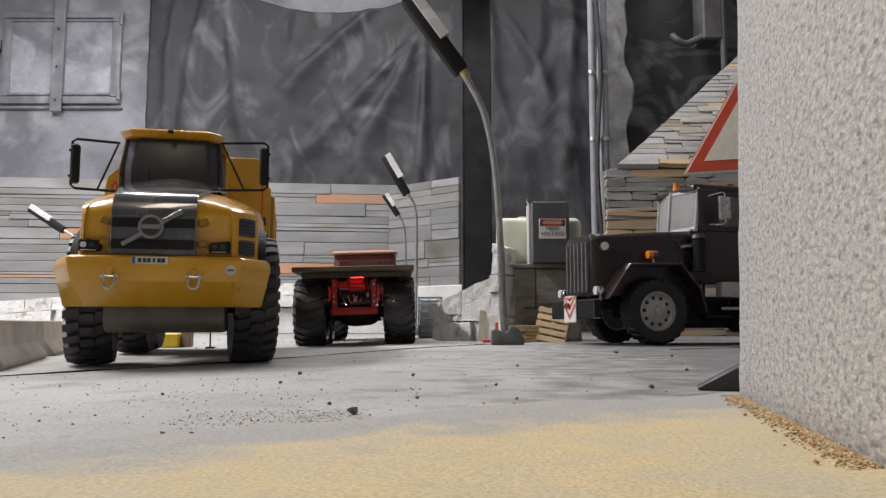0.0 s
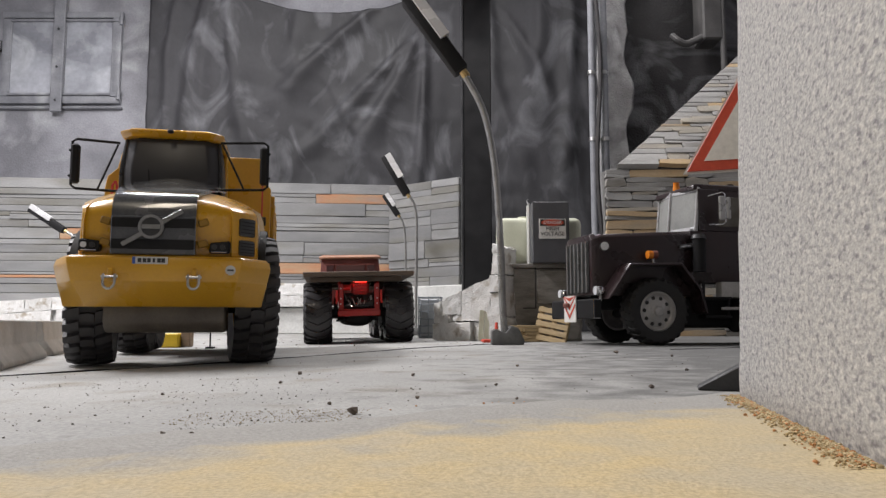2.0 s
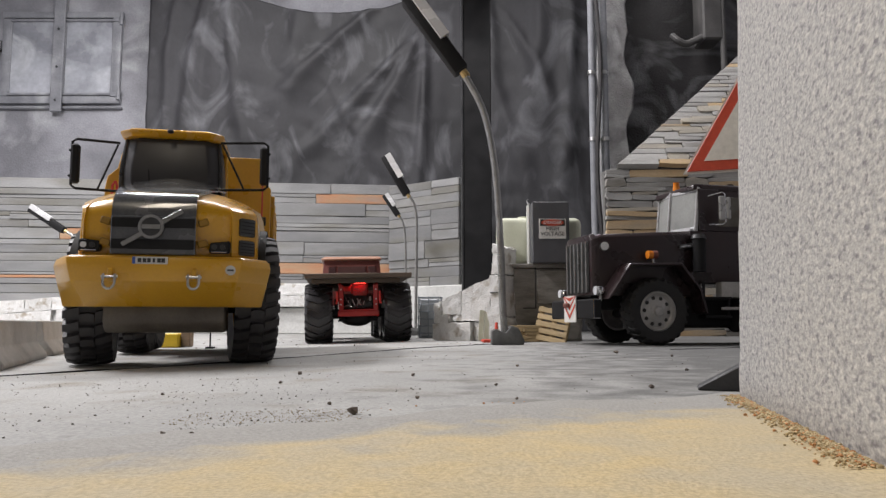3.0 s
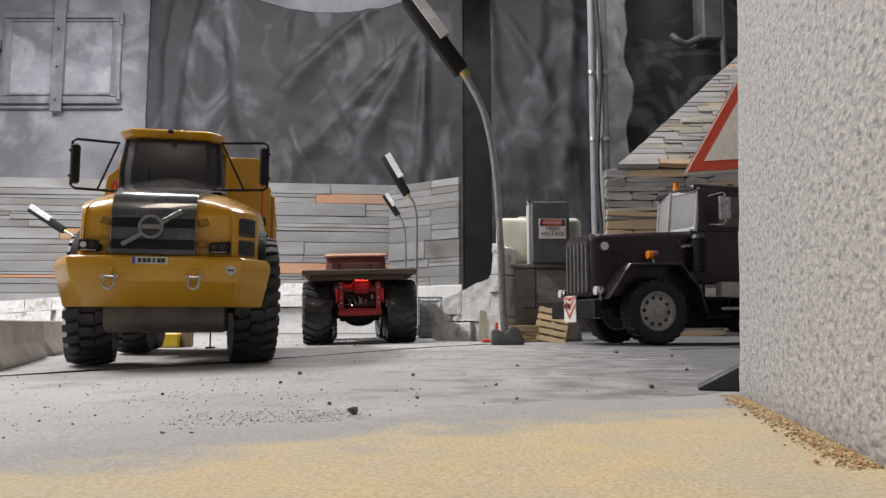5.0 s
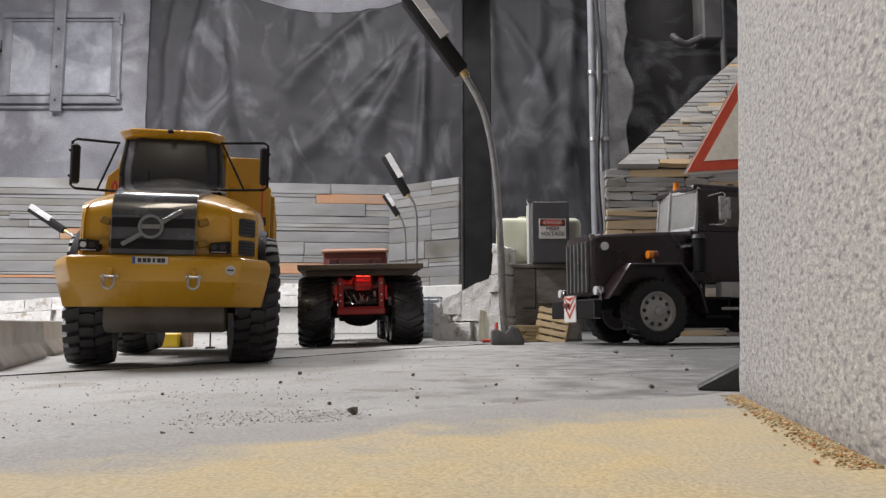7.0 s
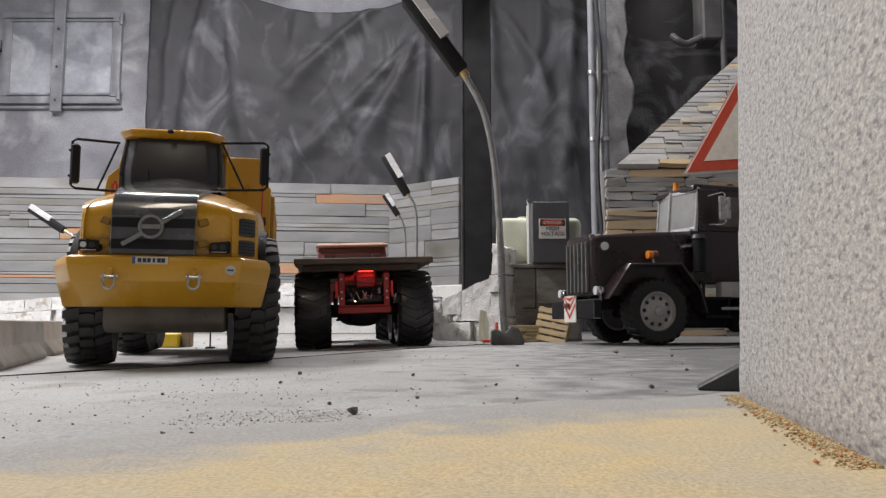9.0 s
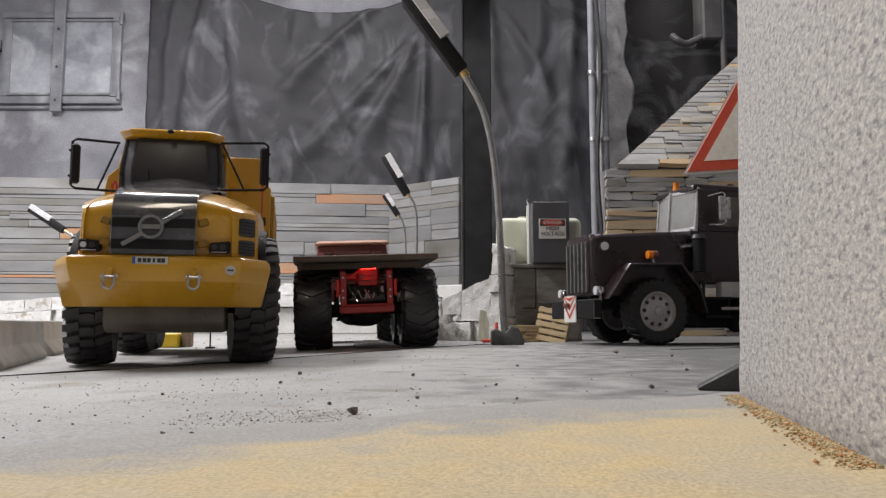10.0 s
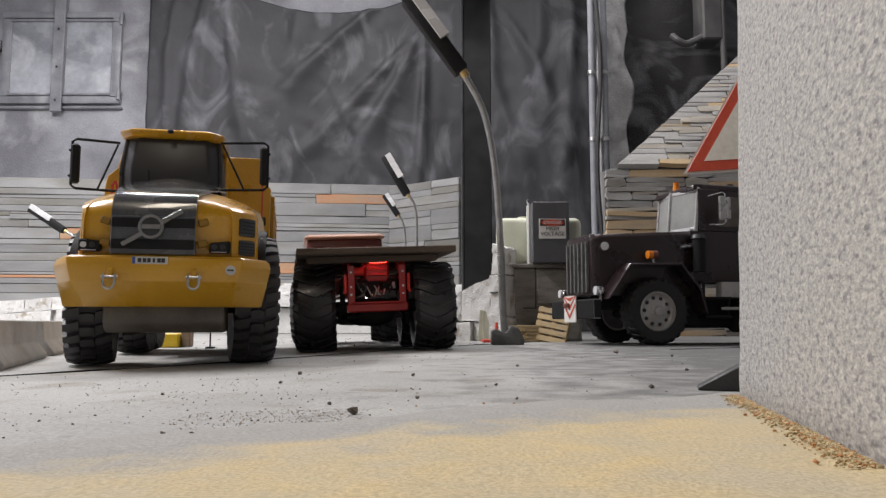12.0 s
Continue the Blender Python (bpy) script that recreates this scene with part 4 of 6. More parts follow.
    for z in (0.1085, 0.1275):
        recess = part("vent", box(bmesh.new(), (-0.003, -0.1033, z), (0.069, 0.0012, 0.0085), 0.0004), M_BLACK, grille)
        for s in (-1, 1):
            # nearly flush blocks; their darker ochre paints in the shade of a recess
            notch = box(bmesh.new(), (s * 0.041 - 0.003, -0.0943, z + 0.002), (0.009, 0.004, 0.0065), 0.001, rot=Euler((0, radians(s * -18), 0)).to_matrix())
            part("notch", notch, M_NOTCHSHADE, hood)
    part("badge_bar", box(bmesh.new(), (-0.0035, -0.1055, 0.1230), (0.058, 0.0016, 0.004), 0.0004, rot=Euler((0, radians(-32), 0)).to_matrix()), M_BADGE, grille)
    badge = bmesh.new()
    lathe(badge, [(0.0082, -0.1078), (0.0106, -0.1078), (0.0106, -0.1055), (0.0082, -0.1055)], "y", 32, (-0.0045, 0, 0.1235))
    ringo = part("badge_ring", badge, M_BADGE, grille)
    part("badge_disc", cyl(bmesh.new(), (-0.0045, -0.1066, 0.1235), (-0.0045, -0.1055, 0.1235), 0.0084, 28), M_DARKGREY, ringo)
    part("badge_plate", box(bmesh.new(), (-0.0045, -0.1072, 0.1235), (0.0155, 0.0012, 0.004), 0.0003), M_BADGE, ringo)
    # head lamps
    for s in (-1, 1):
        x = s * 0.0545 - 0.0025
        bm = bmesh.new()
        prism(bm, [(x - 0.0088, 0.1025), (x + 0.0088, 0.1025), (x + 0.0094, 0.1125 + 0.001 * s), (x - 0.0080, 0.1125 - 0.001 * s)], -0.0965, -0.086, "xz", 0.0012)
        lamp = part("headlight", bm, M_BLACK, hood, "dark recessed headlight")
        part("lens", cyl(bmesh.new(), (x - 0.004, -0.0972, 0.1078), (x - 0.004, -0.0962, 0.1078), 0.0026, 16), M_LENS if s < 0 else M_CABGLASS, lamp)
        part("lens", cyl(bmesh.new(), (x + 0.003, -0.0972, 0.1078), (x + 0.003, -0.0962, 0.1078), 0.0026, 16), M_CABGLASS, lamp)
        part("trim", box(bmesh.new(), (x, -0.0967, 0.1032), (0.013, 0.001, 0.0012), 0.0003), M_CHROME, lamp)
    # slanting flanks behind the nose, each with two vents
    for s in (-1, 1):
        out = 0.0845 if s > 0 else 0.0705
        poly = [(s * 0.0625, -0.0935), (s * out, -0.0695), (s * out, -0.0100), (s * 0.0600, -0.0100), (s * 0.0600, -0.0800)]
        bm = bmesh.new()
        rings = [[(x * f, y + dy, z) for x, y in poly] for z, f, dy in ((0.0990, 1.0, 0.0), (0.1300, 1.0, 0.0), (0.1420, 0.985, 0.004), (0.1480, 0.93, 0.012))]
        flank = part("flank", soft_edges(loft(bm, rings), 0.0016, 2), M_YELLOW, hood)
        if s < 0:
            continue
        turn = math.degrees(math.atan2(0.0240, 0.0220))
        for z, hh in ((0.1275, 0.0165), (0.1085, 0.0140)):
            vent = part("side_vent", box(bmesh.new(), (0, 0, 0), (0.0190, 0.0022, hh), 0.0018, seg=2), M_DARKGREY, flank, "dark grey vent grid", m=pose(s * 0.0752, -0.0808, z, 0, 0, s * turn))
            for k in range(4):
                part("vent_bar", box(bmesh.new(), (0, -0.0013, (k - 1.5) * hh * 0.2), (0.0160, 0.0008, 0.0006)), M_BLACK, vent)
    # arched fenders and steps beside the bonnet
    for s in (-1, 1):
        bm = bmesh.new()
        arc = [(0.0700 * math.cos(a), 0.0645 + 0.0700 * math.sin(a)) for a in [radians(20 + 9 * k) for k in range(16)]]
        inner = [(0.067 * math.cos(a), 0.0645 + 0.067 * math.sin(a)) for a in [radians(20 + 9 * k) for k in range(16)]][::-1]
        prism(bm, arc + inner, s * 0.068 - (0.020 if s > 0 else 0.014), s * 0.068 + (0.0235 if s > 0 else 0.020), "yz")
        part("fender", bm, M_BLACK, h, "black curved mudguard")
    # cab
    def cab_ring(z, hw, y0, y1, r=0.012):
        return [(-hw + r, y0, z), (hw - r, y0, z), (hw, y0 + r, z), (hw, y1, z), (-hw, y1, z), (-hw, y0 + r, z)]
    cab = part("cab", soft_edges(loft(bmesh.new(), [cab_ring(0.10, 0.050, 0.034, 0.13), cab_ring(0.174, 0.050, 0.034, 0.13)]), 0.002), M_YELLOW, h)
    part("windscreen", soft_edges(loft(bmesh.new(), [cab_ring(0.172, 0.0500, 0.0275, 0.125), cab_ring(0.205, 0.0500, 0.030, 0.125), cab_ring(0.2375, 0.0465, 0.036, 0.12)]), 0.002, 3), M_CABGLASS, cab, "dark tinted cab windows")
    for s in (-1, 1):
        bm = bmesh.new()
        tube(bm, [(s * 0.0497, 0.0385, 0.174), (s * 0.0497, 0.041, 0.205), (s * 0.0465, 0.048, 0.238)], 0.0021, 8, 4)
        part("pillar", bm, M_DARKGREY, cab)
        part("rear_pillar", box(bmesh.new(), (s * 0.0490, 0.112, 0.206), (0.004, 0.02, 0.066), 0.001), M_YELLOW, cab)
    part("steering_console", box(bmesh.new(), (0.004, 0.031, 0.1885), (0.026, 0.004, 0.010), 0.002), M_INNER, cab)
    part("wiper", tube(bmesh.new(), [(-0.02, 0.0275, 0.186), (-0.022, 0.031, 0.205), (-0.023, 0.036, 0.226)], 0.0008, 6), M_BLACK, cab)
    roof = part("roof", soft_edges(loft(bmesh.new(), [cab_ring(0.2365, 0.0505, 0.030, 0.125), cab_ring(0.2425, 0.0525, 0.024, 0.128), cab_ring(0.2450, 0.049, 0.028, 0.122), cab_ring(0.2462, 0.038, 0.04, 0.11)]), 0.0012), M_YELLOW, cab)
    part("roof_lamp", box(bmesh.new(), (0, 0.0225, 0.2415), (0.006, 0.004, 0.004), 0.001), M_BLACK, roof)
    # mirror arms
    for s in (-1, 1):
        x1, x0 = s * (0.099 if s > 0 else 0.0925), s * 0.050
        zt = 0.2335 if s > 0 else 0.2285
        zb = zt - 0.0505
        bm = bmesh.new()
        tube(bm, [(x0, 0.03, zt), (x1 - s * 0.004, 0.02, zt), (x1, 0.019, zt - 0.003), (x1, 0.019, zb + 0.003), (x1 - s * 0.004, 0.02, zb), (x0, 0.03, zb)], 0.0014, 8)
        arm = part("mirror_arm", bm, M_BLACK, cab)
        part("strut", tube(bmesh.new(), [(x0 + s * 0.002, 0.03, zt - 0.002), (x1 - s * 0.024, 0.023, zb)], 0.0011, 8), M_BLACK, arm)
        part("mirror", box(bmesh.new(), (x1 - s * 0.004, 0.017, zt - 0.026), (0.008, 0.008, 0.040), 0.002), M_BLACK, arm)
        part("bracket", box(bmesh.new(), (x1, 0.019, zt - 0.012), (0.006, 0.004, 0.003), 0.001), M_BLACK, arm)
        part("bracket", box(bmesh.new(), (x1, 0.019, zt - 0.038), (0.006, 0.004, 0.003), 0.001), M_BLACK, arm)
    cab.location = (-0.009, -0.012, -0.0035)
    # marker rods beside the cab
    rod = part("marker_rod", cyl(bmesh.new(), (0.082, 0.10, 0.15), (0.082, 0.10, 0.214), 0.0009, 8), M_REDROD, h, "thin red rod with a white tip")
    part("tip", bmesh_ball((0.082, 0.10, 0.2155), 0.0022), M_WHITEBALL, rod)
    rail = bmesh.new()
    for dx in (0, 0.008):
        tube(rail, [(-0.083 + dx, 0.10, 0.15), (-0.083 + dx * 0.6, 0.10, 0.195), (-0.080, 0.10, 0.20)], 0.0014, 8)
    part("hand_rail", rail, M_REDROD, h, "red hand rail")
    part("exhaust_cap", cyl(bmesh.new(), (0.084, 0.055, 0.148), (0.084, 0.055, 0.157), 0.004, 14), M_BLACK, h)
    for y in (0.10, 0.13):
        part("tank", box(bmesh.new(), (0.083, y, 0.118), (0.03, 0.024, 0.035), 0.006, seg=2), M_DARKGREY, h)
    # dump body with its stepped headboard
    bm = bmesh.new()
    prism(bm, [(-0.106, 0.128), (0.090, 0.128), (0.090, 0.209), (0.080, 0.218), (0.076, 0.2475), (-0.088, 0.2475), (-0.092, 0.228), (-0.103, 0.218), (-0.106, 0.203)], 0.165, 0.171, "xz", 0.0008)
    body = part("dump_body", bm, M_YELLOW, h)
    for s in (-1, 1):
        x = -0.008 + s * 0.095
        part("body_side", prism(bmesh.new(), [(0.171, 0.125), (0.46, 0.135), (0.52, 0.19), (0.52, 0.205), (0.171, 0.210)], x - 0.003, x + 0.003, "yz", 0.0008), M_YELLOW, body)
        for k in range(4):
            part("body_rib", box(bmesh.new(), (x + s * 0.005, 0.20 + 0.075 * k, 0.17), (0.005, 0.009, 0.07), 0.001), M_YELLOW, body)
    part("body_floor", box(bmesh.new(), (0, 0.33, 0.128), (0.19, 0.31, 0.006), 0.001), M_YELLOW, body)
    return h


M_SKID = surf("dusty_dark_plate", (0.10, 0.085, 0.07), (0.16, 0.14, 0.115), 0.45, scale=30, bump=0.2)
M_NOTCHSHADE = surf("recess_shade_paint", (0.26, 0.14, 0.015), (0.30, 0.165, 0.02), 0.45, scale=30, bump=0.05)
build_hauler()


# ---- the dark bonneted lorry parked by the stone wall ----
M_ORANGELAMP = surf("amber_lens", (0.75, 0.22, 0.02), (0.85, 0.28, 0.03), 0.2, scale=90, bump=0.1)
M_LORRYTYRE = surf("new_black_rubber", (0.014, 0.0135, 0.014), (0.022, 0.021, 0.0215), 0.6, scale=60, bump=0.2)
M_RIM = surf("pale_grey_rim", (0.42, 0.41, 0.40), (0.5, 0.49, 0.48), 0.4, 0.2, scale=60, bump=0.08)
# opaque panes: tan and pale colours imitate the bright background through clear glass
M_DOORPANE = surf("tan_see_through_pane", (0.10, 0.09, 0.075), (0.17, 0.155, 0.13), 0.12, scale=30, bump=0.02)
M_PANE = surf("pale_see_through_pane", (0.26, 0.265, 0.255), (0.38, 0.385, 0.37), 0.12, scale=14, bump=0.02)
M_SIGNRED = surf("sign_red", (0.50, 0.06, 0.03), (0.56, 0.08, 0.04), 0.45, scale=60, bump=0.04)
M_SIGNWHITE = surf("sign_white", (0.70, 0.69, 0.66), (0.76, 0.75, 0.72), 0.45, scale=60, bump=0.04)


def build_black():
    b = thing("bonneted_lorry", pose(0.320, 1.2465, floor_height(0.33), 0, 0, -76), "dark maroon-black model lorry with long bonnet", "truck")
    # frame, axle
    for s in (-1, 1):
        part("frame_rail", box(bmesh.new(), (s * 0.03, 0.16, 0.068), (0.007, 0.50, 0.02), 0.001), M_BLACK, b)
    part("axle", cyl(bmesh.new(), (-0.06, 0, 0.052), (0.06, 0, 0.052), 0.008, 12), M_BLACK, b)
    tyre = tyre_mesh("tyre", 0.0535, 0.036, 26, 0.001, 0.25, 0.9, 0.6, 0.5, M_LORRYTYRE)
    bm = bmesh.new()
    r, w = 0.0315, 0.030
    lathe(bm, [(r, -w * 0.5), (r, w * 0.46), (r * 0.93, w * 0.5), (r * 0.88, w * 0.3), (r * 0.80, w * 0.22), (r * 0.55, w * 0.30), (r * 0.42, w * 0.36), (r * 0.36, w * 0.36), (r * 0.36, w * 0.2), (r * 0.78, w * 0.1), (r * 0.9, -w * 0.5)], "x", 40)
    lathe(bm, [(0.0006, w * 0.58), (r * 0.2, w * 0.55), (r * 0.26, w * 0.44), (r * 0.37, w * 0.40), (r * 0.37, w * 0.2), (0.0006, w * 0.2)], "x", 24)
    for k in range(10):
        a = 2 * math.pi * k / 10
        cyl(bm, (w * 0.36, r * 0.31 * math.cos(a), r * 0.31 * math.sin(a)), (w * 0.46, r * 0.31 * math.cos(a), r * 0.31 * math.sin(a)), r * 0.045, 6)
    rim = bpy.data.meshes.new("rim")
    bm.to_mesh(rim)
    bm.free()
    rim.shade_smooth()
    rim.set_sharp_from_angle(angle=radians(30))
    rim.materials.append(M_RIM)
    hole_bm = bmesh.new()
    cyl(hole_bm, (-0.0006, 0, 0), (0.0006, 0, 0), 0.0031, 14)
    hole = bpy.data.meshes.new("hand_hole")
    hole_bm.to_mesh(hole)
    hole_bm.free()
    hole.materials.append(M_INK)
    for x, y in ((0.068, 0), (-0.068, 0), (0.068, 0.30), (-0.068, 0.30)):
        wh = new("wheel")
        wh.parent = b
        wh.matrix_local = pose(x, y, 0.0535, 14, 0, 0 if x > 0 else 180)
        shared("tyre", tyre, wh, pose(0, 0, 0))
        shared("rim", rim, wh, pose(0, 0, 0))
        if (x, y) == (0.068, 0):
            for k in range(10):
                a = 2 * math.pi * (k + 0.5) / 10
                shared("hand_hole", hole, wh, pose(w * 0.268, r * 0.67 * math.cos(a), r * 0.67 * math.sin(a), 0, -14 * 0, 0))
    # bonnet
    def ring(y, hw, zb, zt, r=0.006):
        return [(-hw, y, zb), (hw, y, zb), (hw, y, zt - r), (hw - r, y, zt), (-hw + r, y, zt), (-hw, y, zt - r)]
    hood = part("bonnet", soft_edges(loft(bmesh.new(), [ring(-0.092, 0.052, 0.078, 0.173), ring(-0.085, 0.054, 0.078, 0.1775), ring(0.0, 0.060, 0.078, 0.182), ring(0.075, 0.065, 0.078, 0.186)]), 0.0015), M_MAROON, b)
    shell = part("grille_shell", soft_edges(loft(bmesh.new(), [ring(-0.098, 0.051, 0.080, 0.1765, 0.01), ring(-0.09, 0.0545, 0.079, 0.1795, 0.01)]), 0.001), M_MAROON, hood)
    part("grille_core", box(bmesh.new(), (0, -0.0985, 0.125), (0.086, 0.002, 0.082)), M_INK, shell)
    for k in range(6):
        part("grille_bar", box(bmesh.new(), (-0.0375 + 0.015 * k, -0.1005, 0.125), (0.0030, 0.004, 0.082), 0.0008), M_BADGE, shell)
    # bumper, lamps, hatched board
    bump = part("bumper", box(bmesh.new(), (0, -0.105, 0.057), (0.168, 0.014, 0.031), 0.002), M_BLACK, b)
    part("bumper_end", box(bmesh.new(), (0.0825, -0.1055, 0.057), (0.0015, 0.012, 0.03), 0.0004), M_CHROME, bump)
    for s in (-1, 1):
        lamp = bmesh_ball((0, 0, 0), 0.0082, 18, 12)
        hl = part("headlight", lamp, M_CHROME, b, "round chrome headlight", m=pose(s * 0.0705, -0.094, 0.0855))
        part("lens", cyl(bmesh.new(), (0, -0.0086, 0), (0, -0.005, 0), 0.0068, 18), M_LENS, hl)
        part("stalk", cyl(bmesh.new(), (0, 0.001, -0.016), (0, 0.001, -0.008), 0.002, 8), M_STEEL, hl)
    board = part("hatched_board", box(bmesh.new(), (0.0, -0.1135, 0.0575), (0.046, 0.002, 0.043), 0.0004), M_SIGNWHITE, bump, "red and white hatched warning board")
    for s in (-1, 1):
        for k in range(3):
            u = 0.0035 + 0.0075 * k
            poly = [(s * 0.0005, 0.0545 - 0.019 + u * 1.9), (s * 0.0225, 0.0745 - 0.019 + u * 1.9), (s * 0.0225, 0.0795 - 0.019 + u * 1.9), (s * 0.0005, 0.0595 - 0.019 + u * 1.9)]
            poly = [(x, min(0.0785, max(0.0365, z))) for x, z in poly]
            part("red_stripe", prism(bmesh.new(), poly, -0.1152, -0.1146, "xz"), M_SIGNRED, board)
    part("tow_hook", box(bmesh.new(), (-0.008, -0.117, 0.064), (0.018, 0.006, 0.008), 0.002), M_TOW, bump, "reddish tow hook")
    # angular mudguards
    for s in (-1, 1):
        outer = [(-0.092, 0.072), (-0.052, 0.128), (0.038, 0.130), (0.072, 0.09), (0.082, 0.05)]
        inner = [(0.078, 0.05), (0.068, 0.088), (0.036, 0.1265), (-0.050, 0.1245), (-0.088, 0.072)]
        g = part("mudguard", prism(bmesh.new(), outer + inner, s * 0.072 - 0.024, s * 0.072 + 0.022, "yz", 0.0007), M_MAROON, b)
        part("wheel_house", box(bmesh.new(), (s * 0.050, 0, 0.105), (0.004, 0.12, 0.05)), M_BLACK, g)
        ind = part("indicator", cyl(bmesh.new(), (s * 0.074, -0.012, 0.1435), (s * 0.074, -0.004, 0.1435), 0.0065, 16), M_ORANGELAMP, g, "amber indicator lamp")
        part("housing", cyl(bmesh.new(), (s * 0.074, -0.004, 0.1435), (s * 0.074, 0.004, 0.1435), 0.0068, 16), M_TOW, ind)
        part("foot", cyl(bmesh.new(), (s * 0.074, -0.002, 0.129), (s * 0.074, -0.002, 0.138), 0.002, 8), M_STEEL, ind)
    mk = part("marker_lamp", cyl(bmesh.new(), (0.057, -0.079, 0.1565), (0.066, -0.082, 0.1565), 0.0066, 14), M_CHROME, hood, "chrome marker lamp")
    part("housing", cyl(bmesh.new(), (0.049, -0.0765, 0.1565), (0.0585, -0.0795, 0.1565), 0.0072, 14), M_DARKGREY, mk)
    part("horn", cyl(bmesh.new(), (0.068, 0.05, 0.158), (0.068, 0.085, 0.163), 0.003, 10, 0.005), M_STEEL, hood)
    part("air_filter", cyl(bmesh.new(), (0.074, 0.081, 0.118), (0.074, 0.081, 0.172), 0.0105, 18), M_BLACK, b)
    part("filter_cap", cyl(bmesh.new(), (0.074, 0.081, 0.172), (0.074, 0.081, 0.179), 0.013, 18, 0.009), M_DARKGREY, b)
    # cab
    def cring(z, hw, y0, y1):
        return [(-hw, y0, z), (hw, y0, z), (hw, y1, z), (-hw, y1, z)]
    cab = part("cab", soft_edges(loft(bmesh.new(), [cring(0.100, 0.078, 0.074, 0.26), cring(0.186, 0.079, 0.072, 0.26)]), 0.002), M_MAROON, b)
    part("cab_rear", soft_edges(loft(bmesh.new(), [cring(0.186, 0.079, 0.118, 0.26), cring(0.258, 0.074, 0.128, 0.256)]), 0.002), M_MAROON, cab)
    part("roof", soft_edges(loft(bmesh.new(), [cring(0.256, 0.0765, 0.082, 0.26), cring(0.264, 0.075, 0.084, 0.258), cring(0.267, 0.066, 0.094, 0.25)]), 0.0015), M_MAROON, cab)
    # two panes that meet in a forward middle post
    for x, y in ((-0.0755, 0.089), (0.0, 0.075), (0.0755, 0.089)):
        bm = bmesh.new()
        rot = Euler((radians(-6), 0, 0)).to_matrix()
        box(bm, (x * 0.985, y, 0.222), (0.005, 0.006, 0.076), 0.001, rot=rot)
        part("screen_pillar", bm, M_PILLAR, cab, "worn silver-edged pillar")
    for s in (-1, 1):
        rot = (Euler((0, 0, math.atan2(s * 0.014, 0.0755))).to_matrix() @ Euler((radians(-6), 0, 0)).to_matrix())
        frame_bm = bmesh.new()
        for z in (0.1905, 0.2550):
            box(frame_bm, (s * 0.0375, 0.0835 + (z - 0.2215) * 0.1, z), (0.072, 0.005, 0.006), 0.001, rot=rot)
        part("screen_frame", frame_bm, M_PILLAR, cab, "worn silver-edged frame")
        part("windscreen", box(bmesh.new(), (s * 0.0375, 0.0832, 0.2225), (0.071, 0.002, 0.062), rot=rot), M_PANE, cab, "split windscreen, painted pale like the wall behind it")
    part("screen_sill", box(bmesh.new(), (0, 0.0765, 0.1865), (0.154, 0.008, 0.005), 0.001), M_PILLAR, cab)
    for s in (-1, 1):
        part("door_window", box(bmesh.new(), (s * 0.0775, 0.158, 0.2195), (0.004, 0.062, 0.05), 0.001), M_DOORPANE, cab)
        part("quarter_panel", box(bmesh.new(), (s * 0.0765, 0.109, 0.2215), (0.004, 0.038, 0.07), 0.001), M_MAROON, cab)
        arm = part("mirror_arm", tube(bmesh.new(), [(s * 0.079, 0.108, 0.245), (s * 0.100, 0.122, 0.249), (s * 0.104, 0.126, 0.246), (s * 0.104, 0.126, 0.199), (s * 0.100, 0.122, 0.196), (s * 0.079, 0.110, 0.197)], 0.0013, 8), M_CHROME, cab, "bright mirror bracket")
        part("mirror", box(bmesh.new(), (s * 0.104, 0.120, 0.2225), (0.005, 0.012, 0.040), 0.002), M_MIRRORBACK, arm)
        part("mirror", box(bmesh.new(), (s * 0.104, 0.132, 0.2225), (0.005, 0.008, 0.036), 0.002), M_MIRRORBACK, arm)
    part("beacon", cyl(bmesh.new(), (-0.045, 0.112, 0.266), (-0.045, 0.112, 0.286), 0.0066, 18, 0.0058), M_ORANGELAMP, cab, "amber roof beacon")
    part("beacon", cyl(bmesh.new(), (0.055, 0.165, 0.266), (0.055, 0.165, 0.270), 0.006, 18), M_BLACK, cab)
    cab.scale = (0.81, 1, 1)
    # black box added to stand for the shade under the lorry
    part("gear_housing", box(bmesh.new(), (0, 0.17, 0.052), (0.11, 0.22, 0.05), 0.004), M_BLACK, b)
    # steps below the cab, and a tank made large to darken the space beneath
    part("step", box(bmesh.new(), (0.07, 0.11, 0.045), (0.02, 0.05, 0.005), 0.001), M_BLACK, b)
    part("step", box(bmesh.new(), (0.07, 0.11, 0.075), (0.02, 0.05, 0.005), 0.001), M_BLACK, b)
    for y in (0.09, 0.135):
        part("step_hanger", box(bmesh.new(), (0.07, y, 0.073), (0.004, 0.004, 0.06), 0.0008), M_BLACK, b)
    part("tool_box", box(bmesh.new(), (0.070, 0.172, 0.089), (0.018, 0.110, 0.026), 0.003, seg=2), M_RIM, b, "pale grey side box")
    part("side_rail", box(bmesh.new(), (0.076, 0.170, 0.0585), (0.004, 0.105, 0.005), 0.001), M_RIM, b, "pale grey rail")
    part("fuel_tank", cyl(bmesh.new(), (0.060, 0.15, 0.046), (0.064, 0.26, 0.046), 0.026, 20), M_BLACK, b)
    return b


M_TOW = surf("rusty_hook", (0.16, 0.05, 0.04), (0.22, 0.08, 0.06), 0.5, scale=60)
M_PILLAR = surf("worn_silver_edge", (0.46, 0.46, 0.47), (0.60, 0.60, 0.61), 0.35, 0.3, scale=80, bump=0.1)
